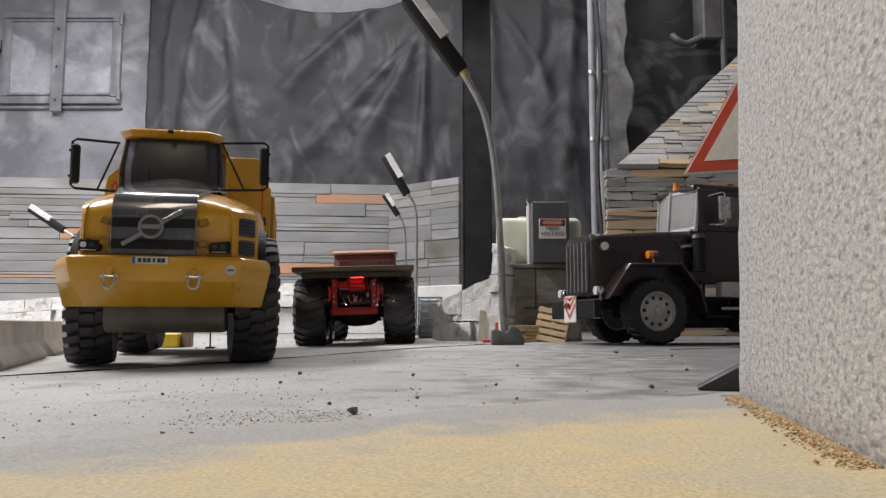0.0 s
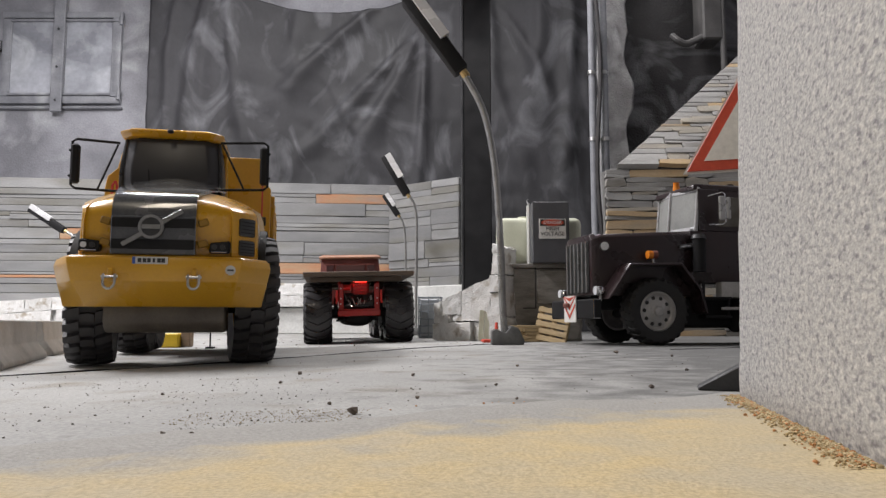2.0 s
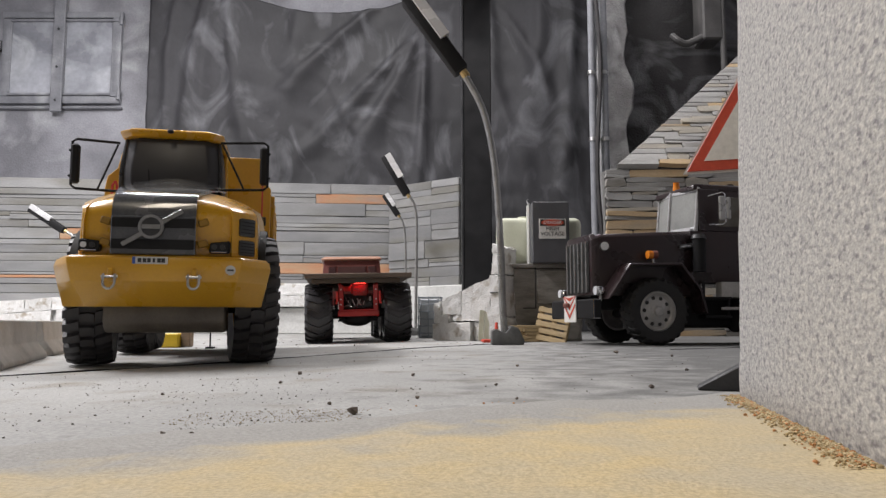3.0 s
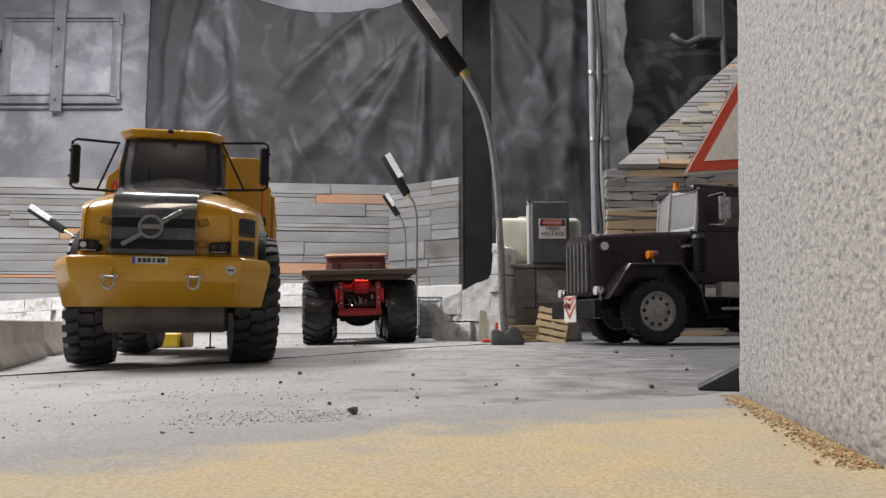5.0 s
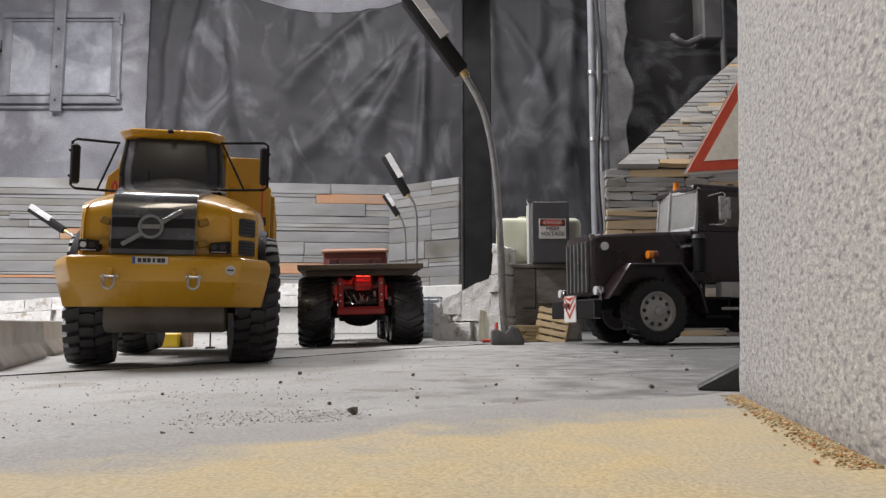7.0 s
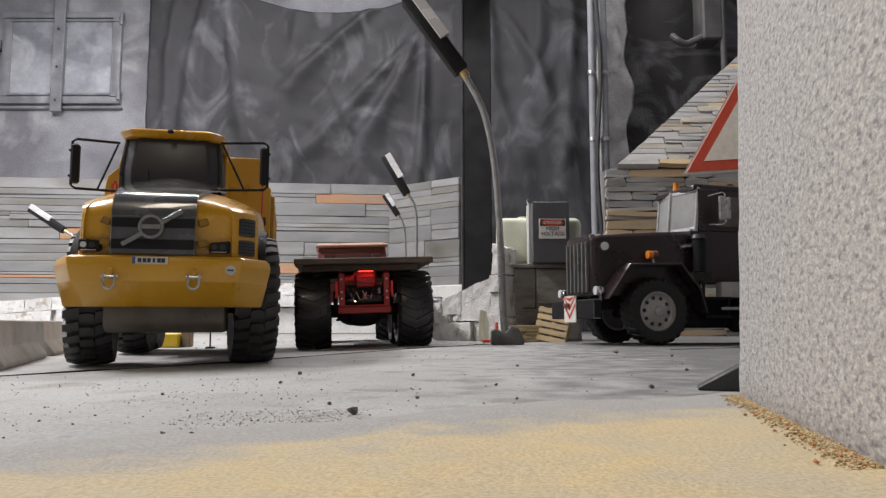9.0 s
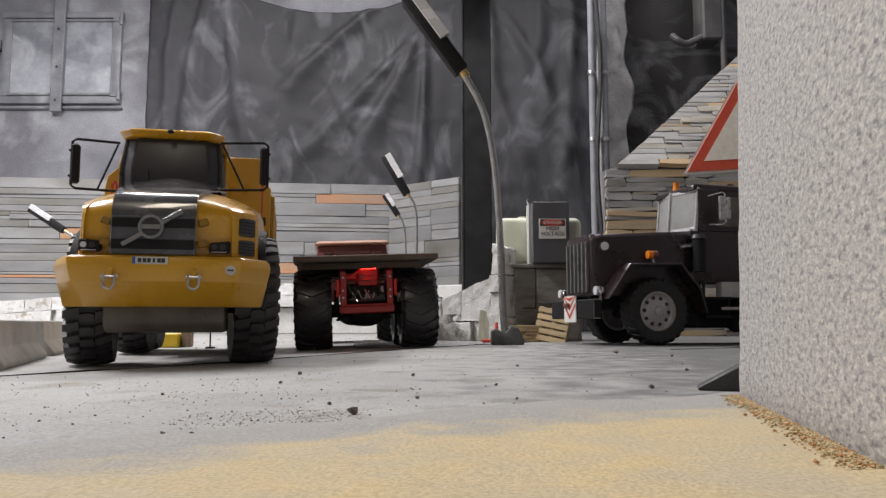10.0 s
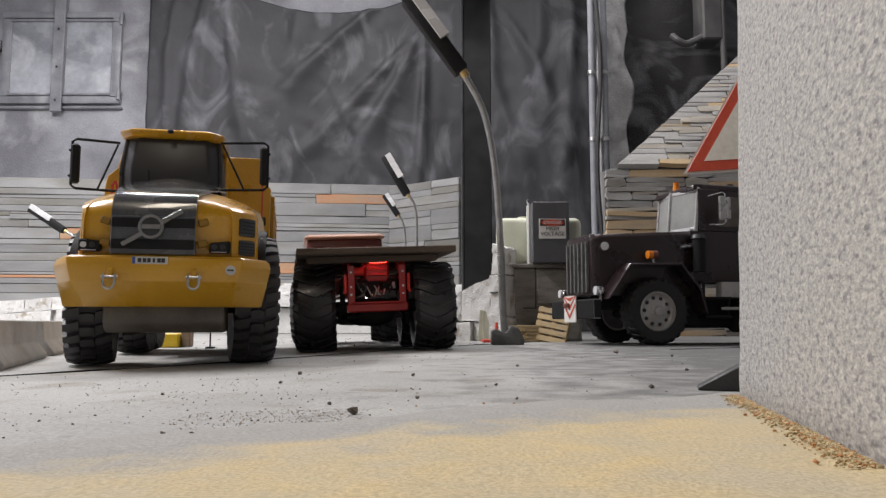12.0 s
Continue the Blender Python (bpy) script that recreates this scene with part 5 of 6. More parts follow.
M_MIRRORBACK = surf("pale_mirror_back", (0.45, 0.45, 0.44), (0.52, 0.52, 0.51), 0.3, 0.6, scale=60, bump=0.05)
build_black()


# ---- lamps with bent metal necks ----
M_FLEX = surf("flexible_metal_neck", (0.34, 0.34, 0.33), (0.42, 0.42, 0.41), 0.38, 0.9, scale=80, bump=0.1)
M_LEDPANEL = surf("silver_led_panel", (0.66, 0.66, 0.67), (0.72, 0.72, 0.73), 0.25, 0.2, scale=30, fine=300, bump=0.02, spread=0.02)
M_BASEGREY = surf("dark_cast_base", (0.09, 0.09, 0.09), (0.14, 0.14, 0.135), 0.8, scale=60, bump=0.5)


def lamp(m, neck, head, r, s, base=True):
    """neck: points from the foot up; head: the way from neck's end to the head's tip."""
    ob = thing("street_lamp", m, "model street lamp with bent metal neck and black tilted head", "street lamp", "street lamps")
    nk = part("neck", tube(bmesh.new(), neck, r, 12, 10), M_FLEX, ob)
    pts = [Vector(p) for p in neck]
    if r > 0.004:
        # wound rings along the lower, straight stretch
        bm = bmesh.new()
        for k in range(40):
            z = 0.03 + 0.003 * k
            x = float(np.interp(z, [p.z for p in pts], [p.x for p in pts]))
            lathe(bm, [(r * 0.98, -0.0009), (r * 1.12, -0.0004), (r * 1.12, 0.0004), (r * 0.98, 0.0009)], "z", 12, (x, pts[0].y, z))
        part("winding", bm, M_FLEX, nk)
    tip = pts[-1]
    way = Vector(head)
    L = way.length
    side = Vector((0, 1, 0))
    up = way.normalized()
    nx = up.cross(side).normalized()
    turn = Matrix((nx, side, up)).transposed().to_4x4()
    m2 = Matrix.Translation(tip) @ turn
    collar = part("collar", cyl(bmesh.new(), (0, 0, -0.012 * s), (0, 0, 0.004 * s), r * 1.25, 14), M_BRASS, ob, m=m2)
    hd = part("head", box(bmesh.new(), (0.002 * s, 0, L * 0.5), (0.026 * s, 0.03 * s, L), 0.004 * s, seg=2), M_BLACK, ob, "black lamp head", m=m2)
    part("led_panel", box(bmesh.new(), (0, 0, 0), (0.018 * s, 0.02 * s, L * 0.6), 0.001 * s), M_LEDPANEL, hd, "silvery light panel", m=Matrix.Translation((-0.008 * s, -0.009 * s, L * 0.69)))
    if base:
        part("foot", rough_up(soft_edges(prism(bmesh.new(), [(-0.019 * s, 0), (0.031 * s, 0), (0.034 * s, 0.006 * s), (0.024 * s, 0.027 * s), (0.012 * s, 0.031 * s), (0.004 * s, 0.02 * s), (-0.004 * s, 0.021 * s), (-0.012 * s, 0.026 * s), (-0.019 * s, 0.022 * s)], -0.018 * s, 0.018 * s, "xz"), 0.0015 * s), 0.0008, 90, 2), M_BASEGREY, ob, "dark grey cast foot")
    return ob


M_BRASS = surf("brass", (0.55, 0.40, 0.18), (0.62, 0.46, 0.22), 0.35, 0.9, scale=80)
lamp(pose(0.097, 1.2, floor_height(0.097)), [(0.004, 0, 0.005), (0.0, 0, 0.06), (-0.0025, 0, 0.156), (-0.011, 0, 0.288), (-0.029, 0, 0.384), (-0.064, 0, 0.455)], (-0.092, 0, 0.129), 0.0056, 1.0)
lamp(pose(-0.081, 2.2, floor_height(-0.08)), [(0, 0, 0), (0.001, 0, 0.2), (0.0015, 0, 0.33), (-0.006, 0, 0.39), (-0.026, 0, 0.424)], (-0.068, 0, 0.117), 0.0044, 1.0)
lamp(pose(-0.1325, 2.6, floor_height(-0.13)), [(0, 0, 0), (0.0, 0, 0.24), (-0.003, 0, 0.35), (-0.012, 0, 0.395), (-0.026, 0, 0.420)], (-0.049, 0, 0.073), 0.0040, 0.8)
lamp(pose(-1.10, 2.2, floor_height(-1.1)), [(0, 0, 0), (0.0, 0, 0.20), (-0.004, 0, 0.28), (-0.015, 0, 0.303), (-0.038, 0, 0.318)], (-0.105, 0, 0.068), 0.0044, 0.8)


# ---- stone wall, block, switch cabinet and tank ----
def build_stones():
    wall = thing("rubble_wall", pose(0.142, 1.455, floor_height(0.05), 0, 0, -33), "white rough limestone rubble wall", "wall")
    # big split slabs with slanted tops: x from, to; foot; top at either end; set back
    stones = [(-0.017, 0.003, 0.0, 0.034, 0.036, 0.004), (-0.012, 0.005, 0.035, 0.076, 0.080, 0.0), (0.004, 0.024, 0.0, 0.050, 0.050, -0.006), (0.025, 0.074, 0.0, 0.034, 0.037, -0.010), (0.006, 0.050, 0.051, 0.083, 0.099, 0.0),
              (0.026, 0.050, 0.037, 0.054, 0.054, 0.004), (0.051, 0.112, 0.038, 0.100, 0.123, -0.003), (0.075, 0.114, 0.0, 0.037, 0.037, 0.002), (0.113, 0.146, 0.0, 0.048, 0.046, -0.012), (0.113, 0.144, 0.047, 0.092, 0.094, -0.006), (0.113, 0.142, 0.093, 0.128, 0.126, -0.010), (0.115, 0.141, 0.128, 0.150, 0.151, -0.004), (0.113, 0.127, 0.151, 0.190, 0.184, 0.002)]
    for k, (x0, x1, z0, za, zb, back) in enumerate(stones):
        x0, x1 = (x0 - 0.142) * 1.09 + 0.0011, (x1 - 0.142) * 1.09 - 0.0011
        z0 += 0.0012 if z0 else 0
        bm = prism(bmesh.new(), [(x0, z0), (x1, z0), (x1, zb), (x0, za)], -0.038 + back, 0.04, "xz")
        bmesh.ops.subdivide_edges(bm, edges=bm.edges[:], cuts=9, use_grid_fill=True)
        rough_up(bm, 0.0026, 55, k)
        rough_up(bm, 0.0013, 150, k + 3)
        for v in bm.verts:
            v.co.z = max(v.co.z, -0.001)
        part("stone", bm, M_WHITE, wall)
    block = thing("stone_pedestal", pose(0.2, 1.5, floor_height(0.2)), "grey-brown stone pedestal with a flat top and panel joints", "pedestal")
    bm = box(bmesh.new(), (0.005, 0.03, 0.072), (0.135, 0.155, 0.144), 0.003)
    bmesh.ops.subdivide_edges(bm, edges=[e for e in bm.edges if e.calc_length() > 0.05], cuts=14, use_grid_fill=True)
    part("core", rough_up(bm, 0.0022, 70, 4), M_PEDESTAL, block)
    part("slab", rough_up(box(bmesh.new(), (0.006, 0.028, 0.1475), (0.142, 0.166, 0.008), 0.0015), 0.0008, 50, 2), M_PEDESTAL, block)
    for x, z, w, h in ((-0.018, 0.105, 0.0022, 0.08), (-0.03, 0.064, 0.026, 0.002)):
        part("joint", box(bmesh.new(), (x, -0.0495, z), (w, 0.003, h)), M_MORTAR, block)
    part("upper_panel", rough_up(box(bmesh.new(), (0.028, -0.0495, 0.105), (0.086, 0.005, 0.066), 0.001), 0.0012, 60, 3), M_PEDESTAL, block)

    top = floor_height(0.2) + 0.1515
    tank = thing("water_tank", pose(0.2, 1.545, top), "cream plastic tank with rounded edges", "tank")
    body = part("body", box(bmesh.new(), (0, 0, 0.050), (0.172, 0.085, 0.1), 0.014, seg=4), M_CREAM, tank)
    part("cap", cyl(bmesh.new(), (-0.03, 0, 0.098), (-0.03, 0, 0.106), 0.012, 20), M_CREAM, body)
    cab = thing("switch_cabinet", pose(0.2105, 1.462, top), "dark grey electrical cabinet with danger sign", "cabinet")
    b = part("housing", box(bmesh.new(), (0, 0, 0.06), (0.072, 0.07, 0.12), 0.0015), M_CABINET, cab)
    part("rear_flange", box(bmesh.new(), (-0.0375, 0.02, 0.061), (0.004, 0.032, 0.124), 0.001), M_LIGHTEDGE, b, "pale edge")
    part("wire", tube(bmesh.new(), [(-0.037, 0.0, 0.118), (-0.042, 0.004, 0.126), (-0.040, 0.006, 0.131)], 0.0012, 6, 4), M_STEEL, b)
    part("wire", tube(bmesh.new(), [(0.035, 0.0, 0.118), (0.037, 0.004, 0.124)], 0.0012, 6), M_STEEL, b)
    plate = part("danger_sign", box(bmesh.new(), (0.003, -0.0358, 0.0665), (0.0525, 0.0012, 0.039), 0.0004), M_SIGNWHITE, cab, "white danger sign")
    part("border", box(bmesh.new(), (0.003, -0.0366, 0.0783), (0.0485, 0.0006, 0.013)), M_INK, plate)
    part("red_oval", cyl(bmesh.new(), (0, 0, 0), (0, 0, 0.0008), 0.0065, 28), M_SIGNRED, plate, m=Matrix.Translation((0.003, -0.0367, 0.0783)) @ pose(0, 0, 0, 90, 0, 0) @ Matrix.Diagonal((3.4, 1, 1, 1)))
    letters("DANGER", 0.0088, M_SIGNWHITE, plate, pose(0.003, -0.0379, 0.0783, 90))
    letters("HIGH", 0.0105, M_INK, plate, pose(0.003, -0.0367, 0.0664, 90))
    letters("VOLTAGE", 0.0105, M_INK, plate, pose(0.003, -0.0367, 0.0562, 90))


M_PEDESTAL = surf("grey_brown_stone", (0.19, 0.178, 0.158), (0.29, 0.272, 0.245), 0.85, scale=40, fine=250, bump=0.8, stretch=(0.5, 1, 2), bump_size=0.002)
M_CREAM = surf("cream_plastic", (0.62, 0.64, 0.50), (0.68, 0.70, 0.56), 0.4, scale=20, bump=0.05)
M_CABINET = surf("anthracite_paint", (0.075, 0.076, 0.084), (0.092, 0.093, 0.101), 0.5, scale=25, bump=0.08)
M_LIGHTEDGE = surf("pale_grey_edge", (0.5, 0.5, 0.48), (0.58, 0.58, 0.55), 0.5, scale=40)
build_stones()


# ---- wire crate, pallets, boards, cone ----
M_CRATE = surf("blue_grey_plastic", (0.17, 0.19, 0.21), (0.23, 0.25, 0.27), 0.55, scale=40, bump=0.15)
M_CRATEIN = surf("pale_container", (0.30, 0.32, 0.34), (0.36, 0.38, 0.40), 0.5, scale=20)


def build_small():
    c = thing("wire_crate", pose(-0.03, 1.77, floor_height(-0.03), 0, 0, -8), "blue-grey barred liquid container", "container")
    part("container", box(bmesh.new(), (0, 0, 0.048), (0.042, 0.05, 0.088), 0.003), M_CRATEIN, c)
    part("pallet_foot", box(bmesh.new(), (0, 0, 0.003), (0.048, 0.056, 0.006), 0.001), M_CRATE, c)
    for k in range(6):
        z = 0.012 + 0.0168 * k
        bm = bmesh.new()
        for a, b in (((-0.025, -0.029), (0.025, -0.029)), ((-0.025, 0.029), (0.025, 0.029)), ((-0.025, -0.029), (-0.025, 0.029)), ((0.025, -0.029), (0.025, 0.029))):
            cyl(bm, (*a, z), (*b, z), 0.0013, 8)
        part("hoop", bm, M_CRATE, c)
    for x, y in ((-0.024, -0.029), (0, -0.0295), (0.024, -0.029), (-0.0255, 0), (0.0255, 0), (-0.024, 0.029), (0.024, 0.029)):
        part("upright", cyl(bmesh.new(), (x, y, 0.004), (x, y, 0.098), 0.0014, 8), M_CRATE, c)
    # leaning pale sheet
    sh = thing("corrugated_sheet", pose(0.083, 1.435, floor_height(0.08), -10, 4, 0), "pale wooden sheet with grooves leaning on the stones", "board")
    for k in range(3):
        part("slat", box(bmesh.new(), (-0.0105 + 0.0105 * k, 0, 0.030), (0.0095, 0.003, 0.06), 0.0006), M_PALEBOARD, sh)
    # pallets: stack of boards and one leaning pallet
    pal = thing("pallet", pose(0.196, 1.372, floor_height(0.2), -8, 10, -38), "small pale wooden pallet leaning on the pile", "pallet")
    for s in (-1, 1):
        part("bearer", box(bmesh.new(), (s * 0.029, 0.003, 0.031), (0.008, 0.006, 0.064), 0.0006), M_PINE, pal)
    part("bearer", box(bmesh.new(), (0.0, 0.003, 0.031), (0.008, 0.006, 0.064), 0.0006), M_PINE, pal)
    for k in range(5):
        part("slat", box(bmesh.new(), (0.0, -0.002, 0.005 + 0.013 * k), (0.068, 0.003, 0.0095), 0.0005), M_PINE, pal)
    rng = random.Random(4)
    for k in range(15):
        z = 0.003 + 0.0062 * (k // 3)
        x = 0.172 + rng.uniform(-0.012, 0.012)
        bm = box(bmesh.new(), (0, 0, 0), (rng.uniform(0.05, 0.072), 0.011, 0.0055), 0.0006)
        tagged(part("timber", bm, M_PINE, m=pose(x, 1.390 + 0.016 * (k % 3), floor_height(0.18) + z, 0, rng.uniform(-1.0, 1.0), rng.uniform(-7, 7))), "short pale timber on a pile", "timber", "timber pile")
    cone = thing("traffic_cone", pose(0.098, 1.36, floor_height(0.098)), "small red traffic cone with pale band", "cone")
    part("foot", box(bmesh.new(), (0, 0, 0.0015), (0.016, 0.016, 0.003), 0.0008), M_CONE, cone)
    part("body", cyl(bmesh.new(), (0, 0, 0.003), (0, 0, 0.036), 0.0062, 18, 0.0022), M_CONE, cone)
    part("band", cyl(bmesh.new(), (0, 0, 0.016), (0, 0, 0.024), 0.0050, 18, 0.0040), M_SIGNWHITE, cone)
    scrap = rough_up(box(bmesh.new(), (0, 0, 0.003), (0.026, 0.014, 0.005), 0.001), 0.002, 60, 1)
    tagged(part("red_scrap", scrap, M_CONE, m=pose(0.083, 1.335, floor_height(0.083), 0, 0, 20)), "crumpled bright red scrap on the floor", "scrap")
    # concrete barriers
    prof = [(-0.021, 0), (0.021, 0), (0.021, 0.005), (0.010, 0.019), (0.007, 0.044), (-0.007, 0.044), (-0.010, 0.019), (-0.021, 0.005)]
    for k, (x, y, rz, ln) in enumerate(((-0.447, 0.761, 20.8, 0.262), (-0.540, 1.015, 20, 0.20))):
        bm = prism(bmesh.new(), prof, -ln / 2, ln / 2, "xz", 0.0012)
        for w in (-0.4, 0.4):
            box(bm, (0, w * ln, 0.0015), (0.03, 0.02, 0.002))
        b = thing("concrete_barrier", pose(x, y, floor_height(x), 0, 0, rz), "grey cast concrete roadside barrier", "barrier", "barriers")
        part("body", bm, M_CONCRETE, b)
    # yellow implement and prop behind the hauler
    imp = thing("yellow_attachment", pose(-0.452, 1.25, floor_height(-0.45)), "yellow steel attachment lying on the floor", "attachment")
    part("body", box(bmesh.new(), (-0.008, 0, 0.012), (0.040, 0.03, 0.024), 0.002), M_BRIGHTYELLOW, imp)
    part("plate", box(bmesh.new(), (0.02, 0.004, 0.014), (0.016, 0.02, 0.026), 0.002), M_WOOD, imp)
    for z in (0.008, 0.014):
        part("hole", cyl(bmesh.new(), (-0.022, -0.0156, z), (-0.022, -0.0145, z), 0.0022, 10), M_INK, imp)
    prop = thing("prop_stand", pose(-0.376, 1.2, floor_height(-0.376)), "thin dark prop with a foot", "prop")
    part("foot", box(bmesh.new(), (0, 0, 0.0015), (0.013, 0.012, 0.003), 0.0005), M_BLACK, prop)
    part("rod", cyl(bmesh.new(), (0, 0, 0.003), (0, 0, 0.05), 0.0014, 8), M_BLACK, prop)
    # warning sign behind the granite
    sg = thing("warning_sign", pose(0.1710, 0.385, floor_height(0.17), 0, 0, -18), "triangular red-bordered warning sign on a black foot", "road sign")
    t = [(-0.0430, 0.1275), (0.0430, 0.1275), (0, 0.2020)]
    mid = 0.1523
    sg.scale = (0.92, 0.92, 0.92)
    part("plate", prism(bmesh.new(), t, -0.0005, 0.001, "xz", 0.0003), M_SIGNRED, sg)
    t2 = [(x * 0.77, mid + (z - mid) * 0.77) for x, z in t]
    part("field", prism(bmesh.new(), t2, -0.0012, -0.0006, "xz"), M_SIGNWHITE, sg)
    t3 = [(x * 1.05, mid + (z - mid) * 1.05) for x, z in t]
    part("rim", prism(bmesh.new(), t3, 0.0011, 0.002, "xz"), M_LIGHTEDGE, sg)
    part("symbol", box(bmesh.new(), (-0.004, -0.0016, 0.1455), (0.010, 0.0006, 0.016), 0.0002), M_INK, sg)
    part("pole", cyl(bmesh.new(), (0, 0.004, 0), (0, 0.004, 0.195), 0.002, 10), M_STEEL, sg)
    part("foot", prism(bmesh.new(), [(-0.041, 0), (0.041, 0), (0.041, 0.002), (0.012, 0.018), (-0.012, 0.018), (-0.041, 0.002)], -0.008, 0.010, "xz", 0.0008), M_BASEBLACK, sg)


M_PALEBOARD = surf("pale_green_wood", (0.42, 0.41, 0.31), (0.50, 0.49, 0.39), 0.75, scale=40, stretch=(2, 1, 0.4), per_object=0.1)
M_CONE = surf("red_cone_plastic", (0.62, 0.06, 0.035), (0.68, 0.09, 0.05), 0.5, scale=60)
M_BRIGHTYELLOW = surf("bright_yellow_paint", (0.68, 0.46, 0.02), (0.74, 0.50, 0.03), 0.4, scale=40)
M_BASEBLACK = surf("black_plastic_foot", (0.03, 0.03, 0.032), (0.045, 0.045, 0.047), 0.5, scale=60)
build_small()


# ---- crumbs and pebbles ----
M_PEBBLE = surf("brown_pebble", (0.12, 0.095, 0.08), (0.19, 0.155, 0.13), 0.85, scale=160, bump=0.6, per_object=0.3)
M_CRUMB = surf("dark_crumbs", (0.10, 0.088, 0.075), (0.18, 0.16, 0.135), 0.9, scale=200)
M_RUST = surf("orange_crumbs", (0.45, 0.20, 0.08), (0.5, 0.28, 0.12), 0.9, scale=200)


def pebble_bm(bm, c, r, rng):
    made = bmesh.ops.create_icosphere(bm, subdivisions=1, radius=r, matrix=Matrix.Translation(c) @ Euler((rng.random() * 6, rng.random() * 6, rng.random() * 6)).to_matrix().to_4x4())["verts"]
    for v in made:
        v.co = Vector(c) + (v.co - Vector(c)) * rng.uniform(0.65, 1.15)
        v.co.z = c[2] + (v.co.z - c[2]) * 0.8


def build_crumbs():
    rng = random.Random(9)
    big = [(-0.0352, 0.294, 0.0028), (-0.1035, 0.54, 0.0020), (0.1122, 0.402, 0.0018), (0.2, 0.86, 0.0036), (-0.012, 0.35, 0.0012), (-0.05, 0.33, 0.0012), (-0.082, 0.245, 0.0012), (-0.092, 0.247, 0.0012), (-0.063, 0.247, 0.0011), (0.04, 0.315, 0.0011), (0.034, 0.345, 0.0010),
           (-0.1, 0.46, 0.0014), (-0.02, 0.5, 0.0016), (0.06, 0.6, 0.0016), (0.03, 0.42, 0.0012), (-0.15, 0.40, 0.0012), (0.18, 0.55, 0.0015), (0.24, 0.78, 0.002)]
    for x, y, r in big:
        bm = bmesh.new()
        pebble_bm(bm, (0, 0, r * 0.55), r, rng)
        tagged(part("pebble", bm, M_PEBBLE, smooth=False, m=pose(x, y, floor_height(x))), "small brown pebble on the floor", "pebble", "pebbles")

    unit = bmesh.new()
    bmesh.ops.create_icosphere(unit, subdivisions=1, radius=1)
    ball = [v.co.copy() for v in unit.verts]
    faces = [[v.index for v in f.verts] for f in unit.faces]
    unit.free()

    def heap(name, grains, material, label):
        verts, polys = [], []
        for x, y, z, r in grains:
            base = len(verts)
            turn = Euler((rng.random() * 6, rng.random() * 6, rng.random() * 6)).to_matrix()
            for p in ball:
                q = turn @ (p * rng.uniform(0.6, 1.15))
                verts.append((x + q.x * r, y + q.y * r, z + q.z * r * 0.75))
            polys += [[base + i for i in f] for f in faces]
        mesh = bpy.data.meshes.new(name)
        mesh.from_pydata(verts, [], polys)
        mesh.materials.append(material)
        tagged(new(name, mesh), label, "crumbs", kind="stuff")

    def litter(n, spots):
        out = []
        for _ in range(n):
            x0, x1, y0, y1, r0, r1 = rng.choice(spots)
            x, y = rng.uniform(x0, x1), rng.uniform(y0, y1)
            if x > 0.06 + 0.2 * y and y < 0.38:
                continue
            if noise.noise((x * 9, y * 9, 4)) < rng.uniform(-0.6, 0.35):
                continue
            r = r0 + (r1 - r0) * rng.random() ** 3
            out.append((x, y, floor_height(x) + r * 0.35, r))
        return out

    heap("dark_crumbs", litter(3000, [(-0.095, -0.036, 0.242, 0.275, 0.0001, 0.0004), (-0.40, 0.0, 0.26, 0.65, 0.0002, 0.0007), (-0.30, -0.05, 0.24, 0.5, 0.0002, 0.0007), (-0.35, 0.30, 0.28, 0.75, 0.0002, 0.0008), (-0.4, 0.35, 0.7, 1.5, 0.0003, 0.0011), (-0.6, 0.1, 1.2, 2.0, 0.0005, 0.0018)]), M_CRUMB, "dark crumbs of earth scattered on the floor")
    # crumbs along the ragged edge of the sand
    edge = []
    for _ in range(1800):
        x = rng.uniform(-0.2, 0.125)
        y = 0.262 + 0.53 * x + rng.gauss(0, 0.009)
        r = 0.00012 + 0.0006 * rng.random() ** 5
        if not (x > 0.06 + 0.2 * y and y < 0.38):
            edge.append((x, y, floor_height(x) + 0.0006, r))
    heap("sand_crumbs", edge + litter(1500, [(-0.105, -0.030, 0.272, 0.312, 0.00012, 0.00042)]), M_EARTH, "brown sand crumbs at the floor's edge")
    heap("orange_crumbs", litter(260, [(-0.06, 0.12, 0.13, 0.32, 0.0002, 0.0006), (0.0, 0.12, 0.16, 0.34, 0.0003, 0.0008)]), M_RUST, "orange crumbs on the sand")
    grit = []
    for _ in range(1900):
        t = rng.random()
        x, y = 0.1365 - 0.0345 * t - abs(rng.gauss(0, 0.0045)), 0.3447 - 0.1705 * t
        grit.append((x, y, floor_height(x) + 0.0019, 0.0002 + 0.0007 * rng.random() ** 2))
    heap("grit", grit[:1500], M_GRIT, "yellow sandy grit along the granite block")
    heap("rusty_grit", grit[1500:], M_RUST, "rusty orange grit along the granite block")


M_GRIT = surf("yellow_grit", (0.40, 0.31, 0.17), (0.52, 0.42, 0.25), 0.9, scale=300)
M_EARTH = surf("brown_sand", (0.22, 0.165, 0.095), (0.34, 0.265, 0.16), 0.9, scale=300)
build_crumbs()


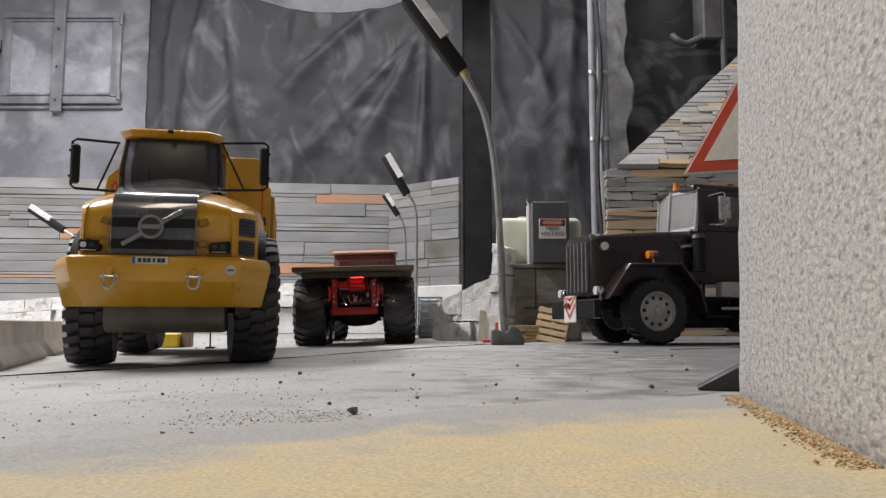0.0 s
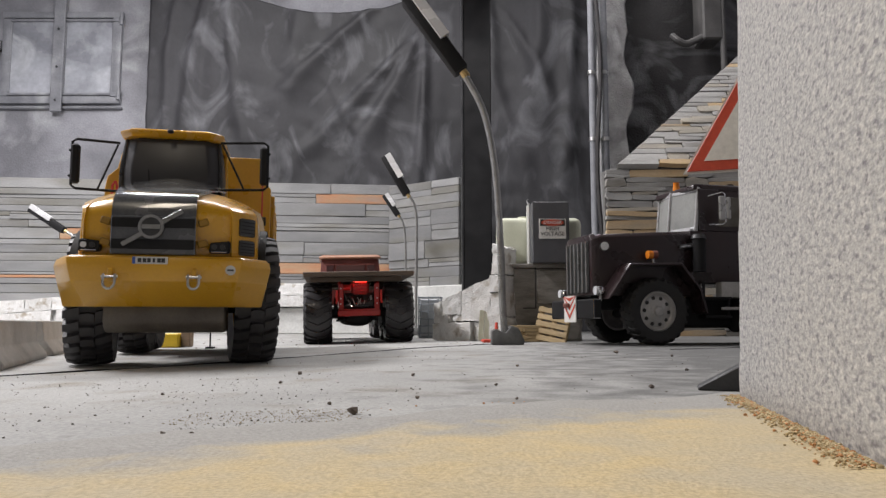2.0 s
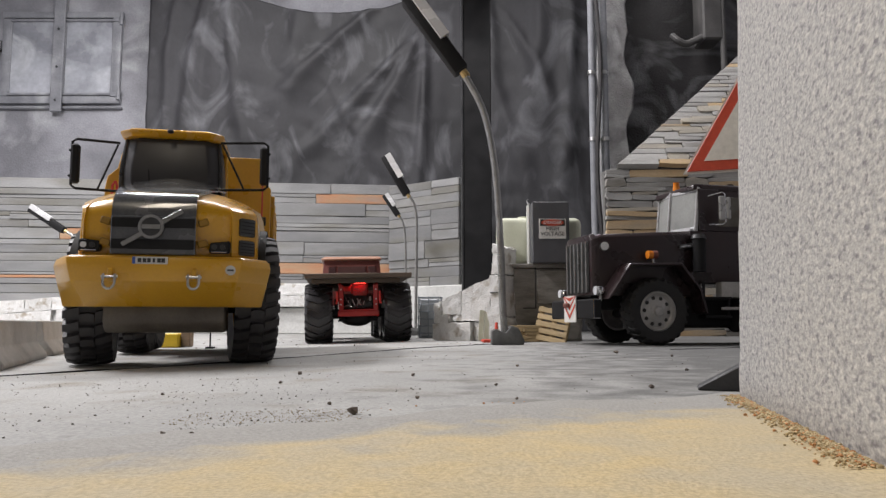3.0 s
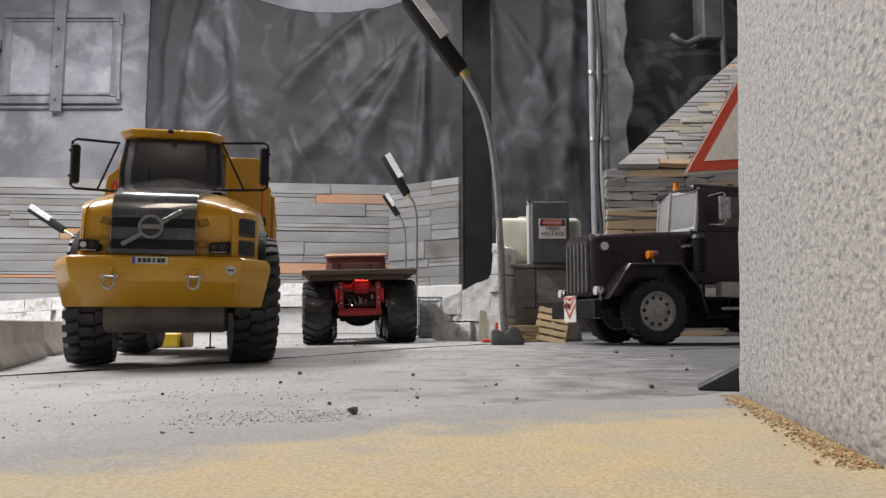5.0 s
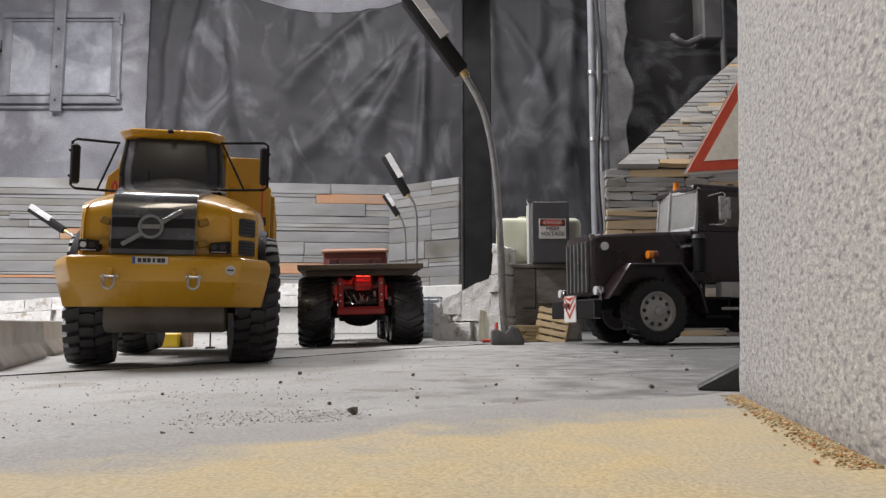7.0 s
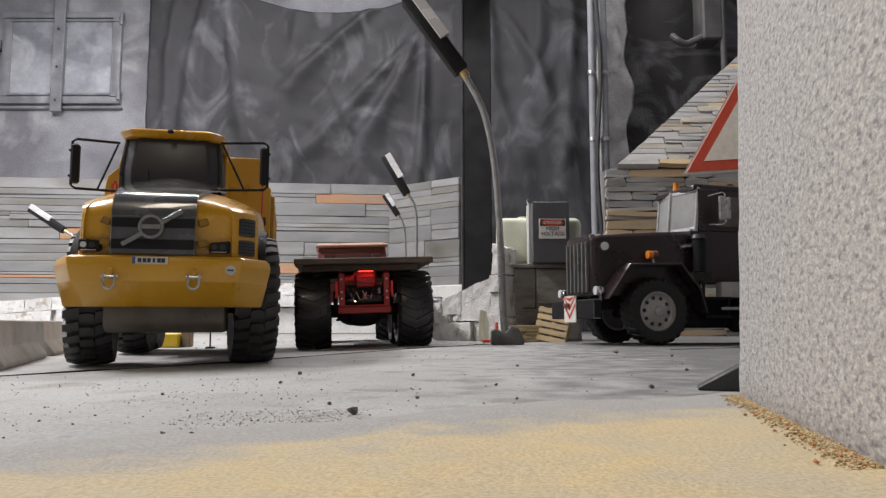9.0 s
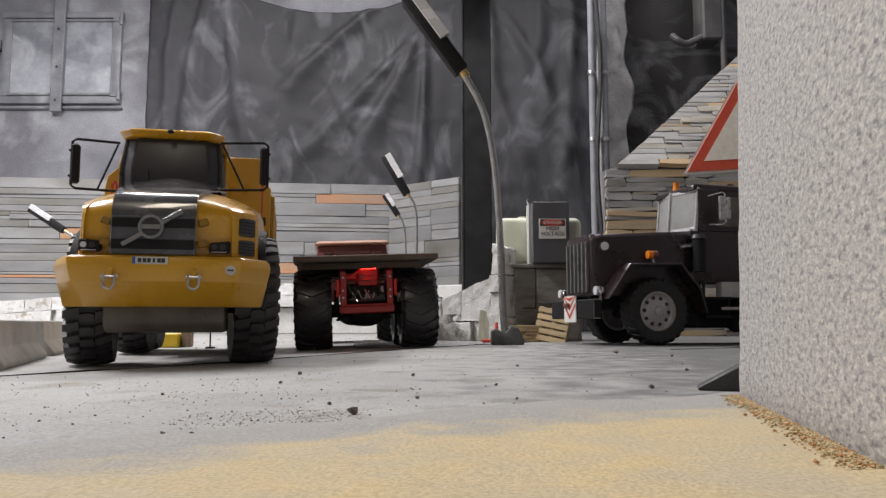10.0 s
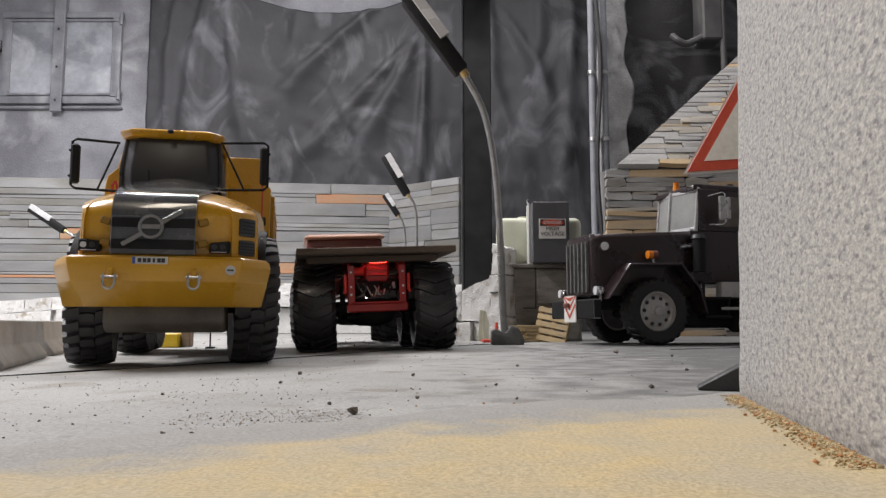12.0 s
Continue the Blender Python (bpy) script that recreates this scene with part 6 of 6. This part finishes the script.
# ---- the red truck backs up ----
RED_PATH = [(0, -0.1529, 1.3123, 3.7), (0.5, -0.1534, 1.34, 6.0), (1, -0.1572, 1.375, 7.7), (1.5, -0.159, 1.404, 8.9), (2, -0.1635, 1.44, 8.9), (2.5, -0.1678, 1.472, 8.6), (3, -0.1694, 1.4855, 8.4),
            (3.5, -0.1694, 1.485, 8.2), (4, -0.1665, 1.468, 7.9), (4.5, -0.1612, 1.434, 7.6), (5, -0.1555, 1.393, 7.35), (5.5, -0.1512, 1.362, 7.05), (6, -0.1481, 1.3364, 6.9), (6.5, -0.1448, 1.309, 7.0), (7, -0.1403, 1.275, 7.7),
            (7.5, -0.1358, 1.246, 8.2), (8, -0.1312, 1.216, 8.55), (8.5, -0.127, 1.187, 8.75), (9, -0.1228, 1.1591, 8.86), (9.5, -0.1188, 1.1329, 8.93), (10, -0.1142, 1.114, 9.05), (10.5, -0.1098, 1.092, 9.5), (11, -0.1048, 1.0625, 10.55),
            (11.5, -0.0983, 1.034, 11.3), (12, -0.0918, 1.0090, 12.0)]


LEAN = [(0, 0.2), (3, 0.0), (6.5, 0.0), (9, 0.5), (10.5, 1.1), (12, 1.2)]


def red_pose(t, x, y, turn):
    lean = float(np.interp(t, [r[0] for r in LEAN], [r[1] for r in LEAN]))
    c = math.cos(radians(turn))
    left, right = floor_height(x - 0.077 * c), floor_height(x + 0.077 * c)
    return pose(x, y, (left + right) / 2, 0, -math.degrees(math.atan2(right - left, 0.154)) - lean, turn)


def motions():
    walk(red_truck, [(t, red_pose(t, x, y, a)) for t, x, y, a in RED_PATH])
    rolled, spins, last = 0.0, [], None
    for t, x, y, a in RED_PATH:
        if last:
            ahead = Vector((-math.sin(radians(a)), math.cos(radians(a))))
            rolled += (Vector((x, y)) - last).dot(ahead)
        last = Vector((x, y))
        spins.append((t, -math.degrees(rolled / 0.0597)))
    slew = [(0, 0), (8, 0), (9, 1), (10, 3), (11, 7), (12, 11)]
    steer = [(0, 12), (1, 9), (2, 1), (3, -2), (5, 3), (6.5, 0), (8, -4), (10, -5), (12, -7)]
    for wheel, base, steered in red_wheels:
        rows = []
        for t, spin in spins:
            way = steer if steered else slew
            yaw = float(np.interp(t, [k[0] for k in way], [k[1] for k in way]))
            at = base.copy()
            if not steered:
                # the rear bogie's axles slew a little in their links as the truck turns
                at.y -= base.x * math.tan(radians(yaw))
                yaw *= -0.35
            at.z -= base.x * math.tan(radians(float(np.interp(t, [k[0] for k in LEAN], [k[1] for k in LEAN]))))
            rows.append((t, Matrix.Translation(at) @ pose(0, 0, 0, 0, 0, yaw) @ pose(0, 0, 0, spin, 0, 0)))
        walk(wheel, rows)


motions()
